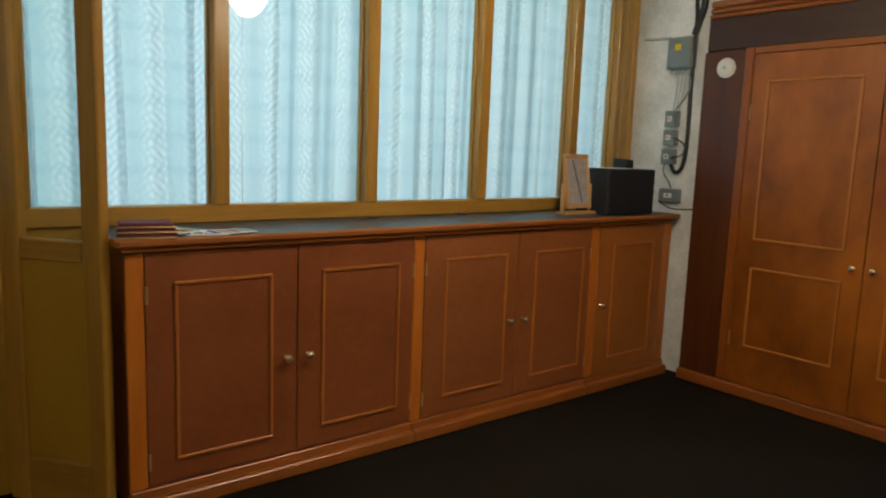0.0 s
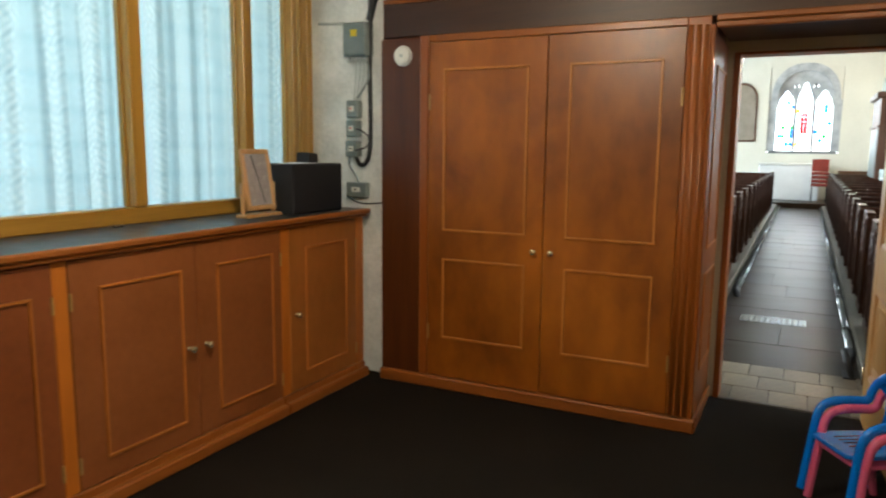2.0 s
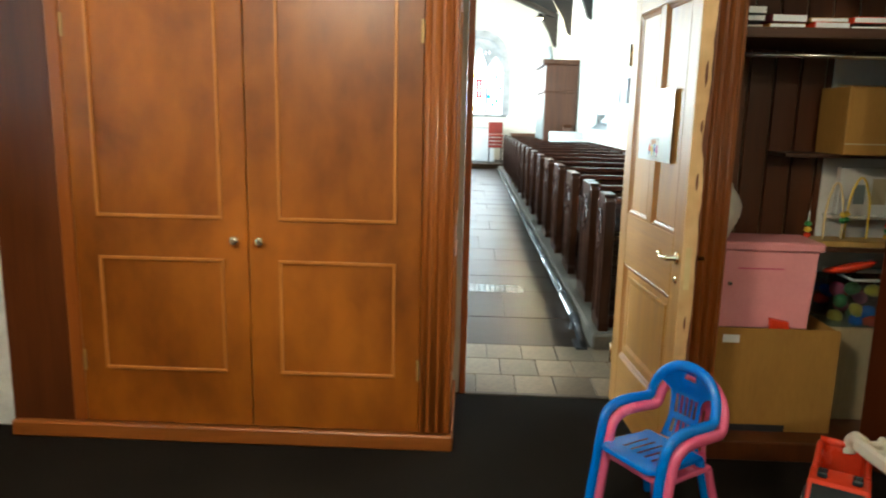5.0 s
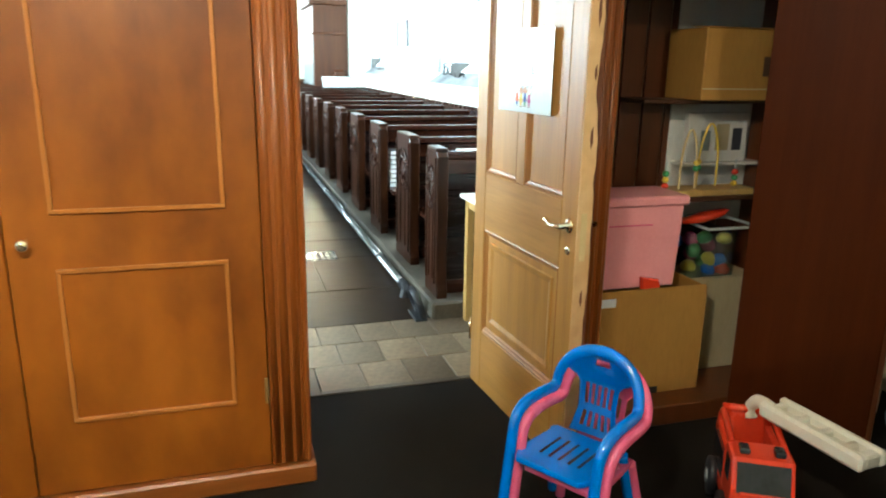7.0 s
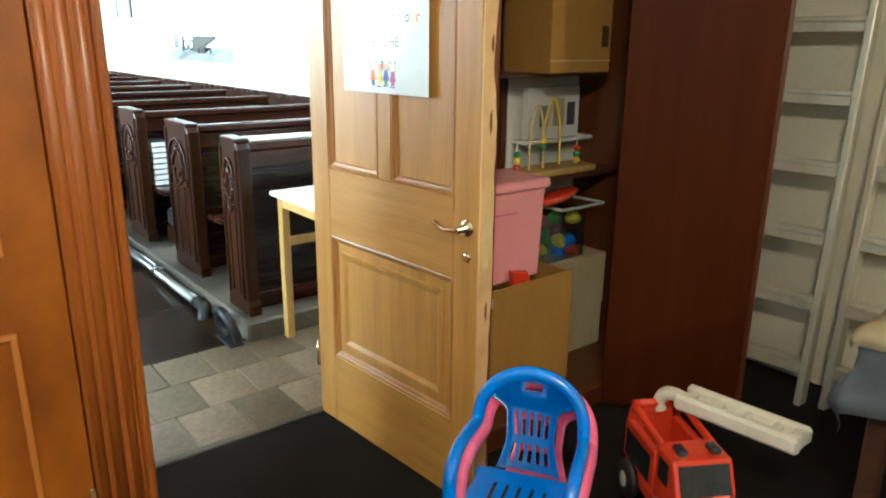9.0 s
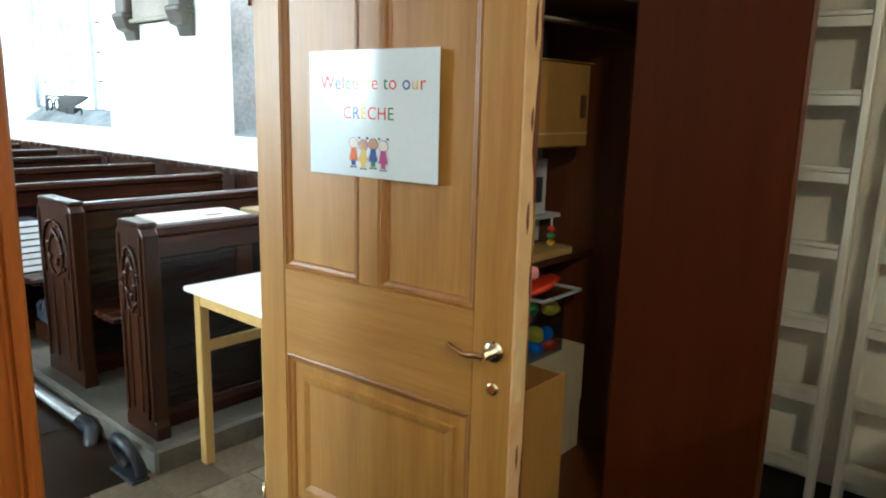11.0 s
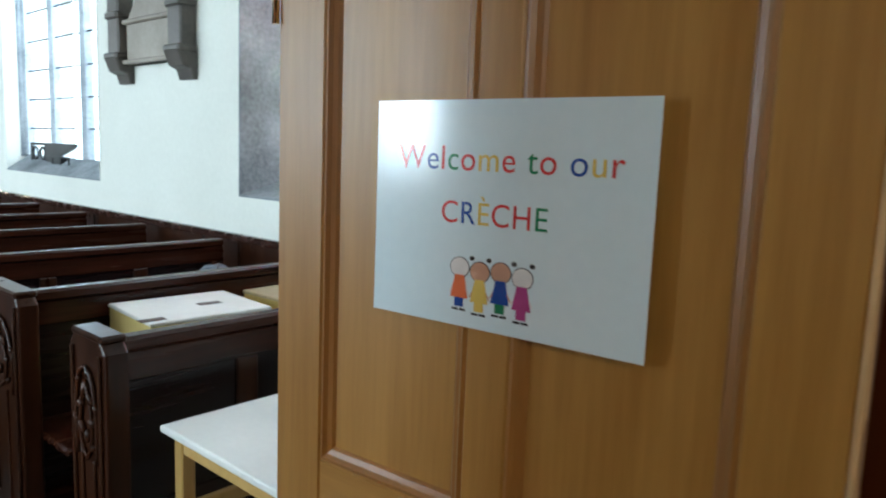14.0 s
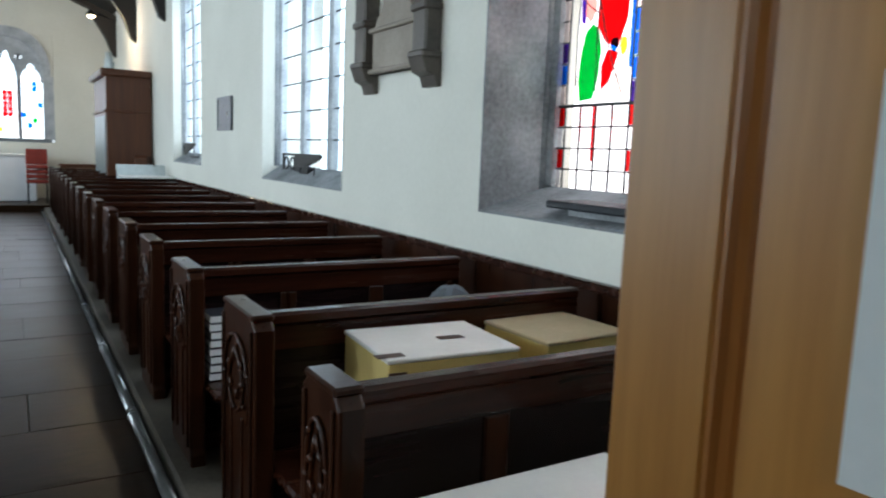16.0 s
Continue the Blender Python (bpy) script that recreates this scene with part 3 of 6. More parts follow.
for a, b in zip(POSTS, POSTS[1:]):
    pane = part("pane", box((a + 0.03, 0.008, 1.15), (b - 0.03, 0.012, 2.905), 0), M["pane"], partition, "clear glass pane")
    pane.visible_shadow = False


def curtain(x0, x1, seed):
    """Gathered net: a gently waving sheet with soft creases of many widths."""
    rnd = random.Random(seed)
    creases, x = [], x0
    while x < x1:
        x += rnd.uniform(0.05, 0.20)
        creases.append((x, rnd.choice((0.010, 0.014, 0.020, 0.030)), rnd.uniform(0.018, 0.050)))
    line = []
    for k in range(int((x1 - x0) / 0.006) + 1):
        px = x0 + 0.006 * k
        line.append((px, 0.010 * math.sin(9 * px + seed) - sum(deep * math.exp(-((px - c) / w) ** 2) for c, w, deep in creases)))
    bm, rows = bmesh.new(), []
    phase = rnd.uniform(0, 6)
    for z in [0.3 + 0.2 * k for k in range(15)]:
        sway = [0.010 * math.sin(1.6 * z + phase + 3.0 * px) for px, _ in line]
        rows.append([bm.verts.new((px + sw, py * (1.25 - 0.15 * z), z)) for (px, py), sw in zip(line, sway)])
    for r, s in zip(rows, rows[1:]):
        for k in range(len(line) - 1):
            bm.faces.new((r[k], r[k + 1], s[k + 1], s[k])).smooth = True
    return solo("curtain", bm, M["curtain"], "pale blue-white lace net curtain in soft folds behind glass", "curtain", pose(0, PY + 0.10, 0), "partition curtains")


for n, (a, b) in enumerate(((-3.9, -2.2), (-2.2, -0.62), (-0.60, 0.64), (0.64, 1.85), (1.85, 2.75), (2.75, 3.4))):
    curtain(a, b, 3 + n)

# a folded leaf of the partition, standing open at the cabinet's end
leaf = thing("glazed_door_leaf", "open oak door leaf, glazed above an ochre panel", "door", pose(-0.105, 2.50, 0, 0, 0, 129), kind="")
for x in (0.0, 0.36):
    part("stile", box((x, -0.025, 0.02), (x + 0.085, 0.025, 2.6), 0.006), M["frame_oak"], leaf)
for z0, z1 in ((0.02, 0.20), (0.98, 1.06), (2.5, 2.6)):
    part("rail", box((0.085, -0.022, z0), (0.36, 0.022, z1), 0.005), M["frame_rail"], leaf)
part("panel", box((0.085, -0.010, 0.20), (0.36, 0.010, 0.98), 0.003), M["leaf_panel"], leaf, "ochre painted panel")
lp = part("pane", box((0.085, -0.003, 1.06), (0.36, 0.003, 2.5), 0), M["pane"], leaf, "clear glass pane")
lp.visible_shadow = False


def knob(parent, x, y, z, axis_turn):
    profile = [(0.013, 0.0), (0.013, 0.003), (0.006, 0.006), (0.006, 0.014), (0.014, 0.019), (0.019, 0.026), (0.016, 0.034), (0.008, 0.038)]
    return part("knob", turned(profile, 14), M["knob_brass"], parent, "polished brass knob", pose(x, y, z) @ axis_turn)


OUT_SOUTH, OUT_WEST = pose(0, 0, 0, 90), pose(0, 0, 0, 0, -90)


def low_cabinet(x0, x1, doors, label, board="cabinet_door"):
    """doors: (left, right, panel left, panel right, knob x), all along x."""
    c = thing("cabinet", label, "cabinet", pose(x0, FRONT, 0), "low cabinets")
    part("body", box((0.004, 0.022, 0.004), (x1 - x0 - 0.004, 0.42, TOP - 0.05), 0.002), M[board], c)
    part("plinth", box((0, -0.012, 0.0), (x1 - x0, 0.022, 0.095), 0.006), M["cabinet_rail"], c)
    part("skirting", box((0, -0.045, 0.0), (x1 - x0, 0.0, 0.06), 0.008), M["cabinet_rail"], c)
    edges = [0.0] + [v for d in doors for v in (d[0] - x0, d[1] - x0)] + [x1 - x0]
    for a, b in zip(edges[::2], edges[1::2]):
        if b - a > 0.015:
            part("stile", box((a, 0.0, 0.095), (b, 0.022, TOP - 0.05), 0.003), M["cabinet_frame"], c)
    for left, right, pl, pr, kx in doors:
        a, b = left - x0, right - x0
        d = part("door", box((a + 0.002, -0.002, 0.10), (b - 0.002, 0.021, TOP - 0.055), 0.003), M[board], c)
        part("panel_bead", ring((pl - x0, 0.190), (pr - x0, 0.905), 0.012, (-0.012, -0.002)), M["bead"], d, "thin orange wooden bead")
        knob(d, kx - x0, -0.002, 0.533, OUT_SOUTH)
        hx = a + 0.006 if kx > (left + right) / 2 else b - 0.006
        for z in (0.20, 0.86):
            part("hinge", box((hx - 0.006, -0.008, z - 0.035), (hx + 0.006, 0.0, z + 0.035), 0.002), M["hinge_brass"], d, "small brass hinge")
    return c


# doors brighten cabinet by cabinet towards the pier, imitating lamplight by colour
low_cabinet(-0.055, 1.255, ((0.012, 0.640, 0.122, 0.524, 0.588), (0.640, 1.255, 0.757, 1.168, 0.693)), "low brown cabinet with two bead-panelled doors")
low_cabinet(1.255, 2.546, ((1.317, 1.950, 1.444, 1.864, 1.897), (1.950, 2.546, 2.075, 2.477, 2.001)), "low brown cabinet with two doors and brass knobs", "cabinet_door_part_lit")
low_cabinet(2.546, 3.34, ((2.615, 3.257, 2.748, 3.151, 2.664),), "low brown cabinet with a single door by the pier, coloured as lamplit", "cabinet_door_lit")
worktop = thing("worktop", "dark grey worktop with a moulded wooden edge", "worktop", pose(-0.075, FRONT, TOP))
part("surface", box((0, -0.02, -0.012), (3.43, 0.43, 0.0), 0.002), M["worktop"], worktop)
part("front_edge", box((-0.012, -0.045, -0.030), (3.44, -0.02, 0.001), 0.008), M["cabinet_rail"], worktop)
part("cove", box((0.0, -0.028, -0.050), (3.43, -0.002, -0.031), 0.007), M["cabinet_rail"], worktop)
part("end_edge", box((-0.014, -0.018, -0.030), (0.0, 0.43, 0.001), 0.006), M["cabinet_frame"], worktop)
for x in (1.30, 1.90):
    part("catch", box((x, 0.36, 0.0), (x + 0.05, 0.39, 0.012), 0.004), M["chrome"], worktop, "small bright metal catch")

# things on the worktop
cloth = thing("offering_bag", "folded maroon cloth bags with gold piping", "bag", pose(0.03, FRONT + 0.03, TOP, 0, 0, -12))
for k in range(3):
    part("fold", box((-0.10 + 0.004 * k, -0.055, 0.002 + 0.020 * k), (0.11 - 0.006 * k, 0.075, 0.019 + 0.020 * k), 0.008), M["maroon"], cloth)
    part("piping", tube([(-0.10, -0.055, 0.004 + 0.02 * k), (0.11, -0.057, 0.004 + 0.02 * k)], 0.003), M["gold"], cloth, "gold piping")
for n, (x, y, a, name) in enumerate(((0.26, 0.06, -20, "magazine"), (0.36, 0.055, 8, "magazine"), (0.17, 0.09, 30, "leaflet"))):
    mag = thing(name, "printed glossy magazine lying on the worktop", "magazine", pose(x, FRONT + y, TOP + 0.0035 * n, 0, 0, a))
    part("page_block", box((-0.10, -0.06, 0.0), (0.10, 0.07, 0.003), 0.001), M["paper"], mag)
    for k, tone in enumerate(("blue", "card_pale", "red", "green")):
        part("picture", box((-0.085 + 0.045 * k, -0.045, 0.003), (-0.05 + 0.045 * k, 0.05, 0.0036), 0), M[tone], mag)

stand = thing("picture_stand", "pine swivel frame with a faded grey print", "picture frame", pose(2.60, FRONT + 0.19, TOP, 0, 0, 2))
part("base", prism([(-0.15, -0.045), (0.15, -0.045), (0.13, 0.045), (-0.13, 0.045)], 0.0, 0.018, "z", 0.004), M["frame_pine"], stand)
for x in (-0.135, 0.115):
    part("upright", box((x, -0.012, 0.018), (x + 0.02, 0.014, 0.185), 0.005), M["frame_pine"], stand)
tilt = pose(0, 0, 0.20, -9)
fr = ring((-0.115, -0.165), (0.115, 0.165), 0.026, (-0.010, 0.010), bevel=0.005)
part("frame", fr, M["frame_pine"], stand, "", tilt)
part("print", box((-0.09, -0.002, -0.14), (0.09, 0.006, 0.14), 0), M["print_grey"], stand, "faded grey print behind glass", tilt)
part("strap", box((-0.006, -0.006, -0.135), (0.002, -0.003, 0.135), 0.001), M["plaque"], stand, "dark cord across the print", tilt @ pose(0, 0, 0, 0, -14))

amp = thing("loudspeaker", "black cloth-covered loudspeaker box on the worktop", "loudspeaker", pose(2.97, FRONT + 0.19, TOP, 0, 0, -2))
part("cabinet_shell", box((-0.225, -0.13, 0.0), (0.225, 0.13, 0.282), 0.006), M["black_cloth"], amp)
part("front_grille", box((-0.215, -0.136, 0.01), (0.215, -0.13, 0.272), 0.003), M["black_cloth"], amp)
part("paper", box((-0.15, -0.08, 0.283), (0.05, 0.06, 0.286), 0), M["paper"], amp, "sheet of white paper", pose(0, 0, 0, 0, 0, 6))
charger = thing("radio_microphone", "small black receiver standing on the loudspeaker", "receiver", pose(3.08, FRONT + 0.23, TOP + 0.283, 0, 0, 8))
part("casing", prism([(-0.05, 0.0), (0.06, 0.0), (0.055, 0.055), (-0.045, 0.062)], -0.045, 0.045, "y", 0.004), M["black"], charger)
part("switch", box((0.062, -0.02, 0.0), (0.075, 0.0, 0.012), 0.002), M["black"], charger)

# electrics on the stone
PX = 3.41


def switch_box(name, y, z, w, h, d, label):
    b = thing(name, label, "electrical box", pose(PX, y, z))
    part("casing", box((-d, -w / 2, -h / 2), (0, w / 2, h / 2), 0.006), M["grey_metal"], b)
    part("rocker", box((-d - 0.006, -w / 5, -h / 6), (-d, w / 5, h / 6), 0.002), M["white_plastic"], b, "white switch")
    part("dolly", box((-d - 0.012, -0.006, -0.004), (-d - 0.006, 0.006, 0.008), 0.002), M["red" if z > 1.5 else "black"], b)
    return b


fuse = thing("junction_box", "grey metal junction box with a yellow warning sticker", "electrical box", pose(PX, 2.50, 2.105))
part("casing", box((-0.085, -0.085, -0.10), (0, 0.085, 0.10), 0.008), M["grey_metal"], fuse)
part("lid", box((-0.093, -0.078, -0.09), (-0.085, 0.078, 0.09), 0.004), M["grey_metal"], fuse)
part("sticker", box((-0.096, -0.022, 0.015), (-0.093, 0.022, 0.055), 0), M["yellow"], fuse, "yellow warning sticker")
for k in range(5):
    part("gland", turned([(0.012, 0), (0.012, 0.02), (0.009, 0.022), (0.009, 0.03)], 10), M["grey_light"], fuse, "", pose(-0.045, -0.06 + 0.03 * k, -0.13))
switch_box("switch_box", 2.542, 1.69, 0.085, 0.105, 0.06, "grey metal-clad switch on the stone")
switch_box("switch_box", 2.545, 1.57, 0.085, 0.10, 0.06, "grey metal-clad switch on the stone")
switch_box("switch_box", 2.548, 1.445, 0.09, 0.10, 0.06, "grey metal-clad switched socket on the stone")
switch_box("socket", 2.52, 1.19, 0.15, 0.09, 0.05, "pale grey double socket above the worktop")


def cable(points, r, mat, label):
    return solo("cable", tube(points, r, 8), mat, label, "cable")


cable([(PX - 0.03, 2.468, 3.035), (PX - 0.03, 2.428, 2.385), (PX - 0.05, 2.403, 2.315), (PX - 0.03, 2.428, 1.935), (PX - 0.03, 2.418, 1.535), (PX - 0.03, 2.438, 1.365), (PX - 0.03, 2.498, 1.335), (PX - 0.03, 2.528, 1.395)], 0.014, M["black"], "thick black cable looping down the stone")
cable([(PX - 0.03, 2.368, 2.535), (PX - 0.04, 2.368, 2.375), (PX - 0.03, 2.398, 2.315), (PX - 0.03, 2.428, 2.215)], 0.022, M["black"], "black conduit bend above the junction box")
for k in range(3):
    cable([(PX - 0.045, 0.068 + 2.385 + 0.03 * k, 1.975), (PX - 0.03, 0.068 + 2.40 + 0.03 * k, 1.885), (PX - 0.02, 0.068 + 2.44 + 0.02 * k, 1.745)], 0.005, M["grey_light"], "thin grey cable clipped to the stone")
cable([(PX - 0.045, 2.438, 1.985), (PX - 0.07, 2.398, 1.895), (PX - 0.05, 2.438, 1.835), (PX - 0.02, 2.528, 1.755)], 0.006, M["grey_metal"], "grey cable sagging between the boxes")
cable([(PX - 0.06, 2.508, 1.565), (PX - 0.09, 2.468, 1.565), (PX - 0.08, 2.398, 1.525), (PX - 0.08, 2.408, 1.455), (PX - 0.07, 2.508, 1.435)], 0.005, M["black"], "black flex between two switches")
cable([(PX - 0.02, 2.578, 1.415), (PX - 0.03, 2.588, 1.335), (PX - 0.02, 2.538, 1.285), (PX - 0.02, 2.518, 1.225)], 0.006, M["grey_metal"], "grey cable down to the socket")
cable([(PX - 0.05, 2.588, 1.150), (PX - 0.10, 2.468, 1.105), (PX - 0.05, 2.348, 1.110), (PX - 0.01, 2.258, 1.125)], 0.005, M["black"], "black flex trailing from the socket")
cable([(PX - 0.012, 2.818, 2.225), (PX - 0.012, 2.618, 2.215)], 0.010, M["grey_light"], "pale pipe clipped to the stone")

# the tall cupboard
ward = thing("cupboard", "tall built-in orange-brown cupboard with double doors", "cupboard", pose(WX, 0.405, 0))
L = 1.915
part("end_board", box((0.0, 1.645, 0.02), (0.02, L, 2.09), 0.003), M["red_board"], ward, "dark red-stained end board")
part("carcass", box((0.024, 0.046, 0.0), (0.63, L - 0.0, 2.30), 0), M["red_board"], ward)
part("left_stile", box((-0.012, 1.588, 0.075), (0.022, 1.645, 2.10), 0.006), M["wardrobe_frame"], ward)
part("pilaster", box((-0.014, 0.044, 0.075), (0.022, 0.154, 2.10), 0.006), M["wardrobe_frame"], ward)
for k, y in enumerate((0.064, 0.100, 0.136)):
    part("reed", tube([(-0.008, y, 0.085), (-0.008, y, 2.06)], 0.013 + 0.003 * (k % 2)), M["wardrobe_frame"], ward)
part("corner_post", box((-0.020, 0.024, 0.075), (0.05, 0.044, 2.06), 0.008), M["wardrobe_frame"], ward)
part("head_rail", box((-0.010, 0.154, 2.06), (0.022, 1.588, 2.10), 0.005), M["wardrobe_rail"], ward)
part("plinth", box((-0.032, 0.010, 0.0), (0.022, L, 0.072), 0.008), M["wardrobe_rail"], ward)
part("side_plinth", box((0.022, 0.010, 0.0), (0.635, 0.026, 0.072), 0.006), M["wardrobe_rail"], ward)
for d0, d1, p0, p1, ky in ((0.867, 1.587, 0.968, 1.488, 0.916), (0.157, 0.863, 0.259, 0.740, 0.813)):
    d = part("door", box((-0.004, d0, 0.076), (0.020, d1, 2.058), 0.003), M["wardrobe_door"], ward)
    for z0, z1 in ((0.317, 0.806), (0.970, 1.908)):
        part("panel_bead", ring((p0, z0), (p1, z1), 0.013, (-0.014, -0.004), "x"), M["moulding"], d, "thin wooden bead")
    knob(d, -0.004, ky, 0.886, OUT_WEST)
    hy = d1 - 0.006 if d0 > 0.5 else d0 + 0.006
    for z in (0.35, 1.72):
        part("hinge", box((-0.010, hy - 0.006, z - 0.045), (-0.002, hy + 0.006, z + 0.045), 0.002), M["hinge_brass"], d, "small brass hinge")
side = part("side_panel", box((0.05, 0.026, 0.072), (0.63, 0.044, 2.03), 0.002), M["wardrobe_frame"], ward)
for z0, z1 in ((0.30, 0.82), (0.95, 1.88)):
    part("panel_bead", ring((0.13, z0), (0.54, z1), 0.012, (0.018, 0.026)), M["moulding"], side)

fascia = thing("fascia", "dark wooden fascia and cornice over cupboards and doorway", "cornice", pose(WX, 0, 0), kind="structure")
part("board", box((0.0, -2.14, 2.10), (0.02, 2.30, 2.29), 0.003), M["fascia"], fascia)
part("top_board", box((0.02, -2.14, 2.27), (0.63, 2.30, 2.29), 0), M["fascia"], fascia)
for k, (a, z0, z1) in enumerate(((-0.02, 2.29, 2.315), (-0.05, 2.315, 2.34), (-0.075, 2.34, 2.38))):
    part("cornice_moulding", box((a, -2.14, z0), (0.06, 2.30 - 0.02 * k, z1), 0.008), M["wardrobe_rail"], fascia)
for k, (a, z0, z1) in enumerate(((-0.016, 2.04, 2.07), (-0.028, 2.07, 2.10))):
    part("head_moulding", box((a, -2.14, z0 + 0.002), (0.02, 0.428, z1 + 0.002), 0.006), M["wardrobe_rail"], fascia)
part("recess_soffit", box((0.02, -0.48, 2.06), (0.63, 0.430, 2.07), 0), M["fascia"], fascia, "dark soffit of the door recess")
detector = thing("smoke_alarm", "round white smoke alarm on the dark red board", "smoke alarm", pose(WX, 2.165, 1.99))
part("base", turned([(0.058, 0), (0.060, 0.006), (0.060, 0.012)], 24), M["white_plastic"], detector, "", OUT_WEST)
part("cover", turned([(0.054, 0.012), (0.050, 0.024), (0.030, 0.032), (0.012, 0.033)], 24), M["white_plastic"], detector, "", OUT_WEST)
part("button", turned([(0.011, 0.033), (0.010, 0.036)], 12), M["grey_light"], detector, "grey test button", OUT_WEST)

# doorway
frame_ob = thing("door_frame", "dark wooden door frame to the nave", "door frame", pose(DOORX, 0, 0), kind="structure")
part("jamb", box((-0.012, 0.365, 0.0), (0.14, 0.398, 2.0), 0.004), M["wardrobe_frame"], frame_ob)
part("jamb", box((0.002, -0.658, 0.0), (0.14, -0.63, 2.0), 0.004), M["wardrobe_frame"], frame_ob)
part("head", box((-0.012, -0.658, 1.985), (0.14, 0.398, 2.0), 0.004), M["wardrobe_rail"], frame_ob)
part("threshold", box((-0.02, -0.37, -0.01), (0.012, 0.365, 0.006), 0.002), M["kerb"], frame_ob, "pale metal threshold strip")

# the open door, with its sign
DOOR = pose(3.965, -0.366, 0.0, 0, 0, 184.0)   # x runs from the hinge, -y faces the room's side seen
DW, DH, DT = 0.828, 1.98, 0.056
door = thing("door_1", "open four-panel oak door with a paper sign", "door", DOOR)


def door_member(name, x0, x1, z0, z1, mat):
    return part(name, box((x0, 0.0, z0), (x1, DT, z1), 0.003), mat, door)


ST0, MU0, MU1, ST1 = 0.103, 0.378, 0.444, 0.725
ZB, ZL0, ZL1, ZT = 0.275, 0.733, 0.972, 1.865
door_member("stile", 0.0, ST0, 0.006, DH, M["pine"])
door_member("stile", ST1, DW - 0.004, 0.006, DH, M["pine"])
door_member("mullion", MU0, MU1, ZL1, ZT, M["pine"])
door_member("bottom_rail", ST0, ST1, 0.006, ZB, M["pine_cross"])
door_member("lock_rail", ST0, ST1, ZL0, ZL1, M["pine_cross"])
door_member("top_rail", ST0, ST1, ZT, DH, M["pine_cross"])
for x0, x1, z0, z1 in ((ST0, MU0, ZL1, ZT), (MU1, ST1, ZL1, ZT), (ST0, ST1, ZB, ZL0)):
    p = part("panel", box((x0, 0.013, z0), (x1, DT - 0.012, z1), 0), M["pine"], door)
    part("moulding", sloped_ring((x0, z0), (x1, z1), ((0.0, 0.003), (0.006, 0.001), (0.012, 0.006), (0.020, 0.009), (0.026, 0.0145))), M["pine_groove"], p, "reddish moulding round the panel")
part("raised_field", sloped_ring((ST0 + 0.050, ZB + 0.050), (ST1 - 0.050, ZL0 - 0.050), ((0.0, 0.0135), (0.004, 0.006), (0.014, 0.007), (0.030, 0.0125)), True), M["pine"], door)
# free edge: bare wood with old stain running over it
M["edge"] = material("bare_stained_edge", (0.50, 0.29, 0.12), (0.70, 0.46, 0.23), 0.6, 3.0, (1, 1, 1), 16, 0.1, spread=0.2)
part("closing_edge", box((DW - 0.004, -0.0005, 0.006), (DW + 0.002, DT, DH), 0.001), M["edge"], door, "bare closing edge with ragged dark stain")
rag = bmesh.new()
steps = 150


def stain_depth(z):
    """How far the old stain runs in from the back of the edge."""
    return max(0.0025, 0.009 + 0.014 * noise.noise((0.3, z * 5.0, 1.0)) + 0.006 * noise.noise((0.7, z * 17.0, 2.0)))


for k in range(steps):
    za, zb = 0.01 + (DH - 0.03) * k / steps, 0.01 + (DH - 0.03) * (k + 1) / steps
    merged(rag, prism([(DT + 0.0005, za), (DT + 0.0005, zb), (DT - stain_depth(zb), zb), (DT - stain_depth(za), za)], DW + 0.0015, DW + 0.0028, "x"))
for z, h, w in ((1.52, 0.10, 0.007), (1.36, 0.05, 0.005), (1.15, 0.07, 0.006), (0.62, 0.06, 0.005)):
    merged(rag, prism([(0.030, z), (0.030 + w, z + h * 0.3), (0.030 + w * 0.7, z + h), (0.027, z + h * 0.8), (0.025, z + h * 0.4)], DW + 0.0015, DW + 0.0028, "x"))
M["stain"] = material("old_red_stain", (0.085, 0.022, 0.008), (0.15, 0.045, 0.016), 0.5, 6, bump=0.03)
part("stain_run", rag, M["stain"], door, "ragged dark red stain on the closing edge")
# lever handle and lock plate
hz = 0.892
handle = part("lever_handle", turned([(0.026, 0), (0.026, 0.004), (0.020, 0.008), (0.010, 0.010), (0.010, 0.045)], 18), M["brass"], door, "brass lever handle", pose(ST1 + 0.055, 0, hz, 90))
part("grip", tube([(0, 0, 0.042), (-0.02, 0.0, 0.045), (-0.045, -0.006, 0.045), (-0.075, 0.004, 0.043), (-0.090, 0.009, 0.042)], 0.008), M["brass"], handle)
back_handle = part("lever_handle", turned([(0.026, 0), (0.026, 0.004), (0.010, 0.010), (0.010, 0.045)], 18), M["brass"], door, "brass lever handle", pose(ST1 + 0.055, DT, hz, -90))
part("grip", tube([(0, 0, 0.042), (-0.06, 0.006, 0.045), (-0.115, -0.008, 0.043)], 0.008), M["brass"], back_handle)
part("keyhole_cover", turned([(0.016, 0), (0.016, 0.003), (0.010, 0.006)], 14), M["brass"], door, "round brass keyhole cover", pose(ST1 + 0.055, 0, hz - 0.085, 90))
part("latch_plate", box((DW + 0.002, 0.012, hz - 0.11), (DW + 0.004, 0.034, hz + 0.05), 0.001), M["gold"], door, "brass latch plate")
for z in (0.25, 1.70):
    part("hinge", tube([(-0.004, -0.004, z - 0.05), (-0.004, -0.004, z + 0.05)], 0.006), M["brass"], door, "brass butt hinge")

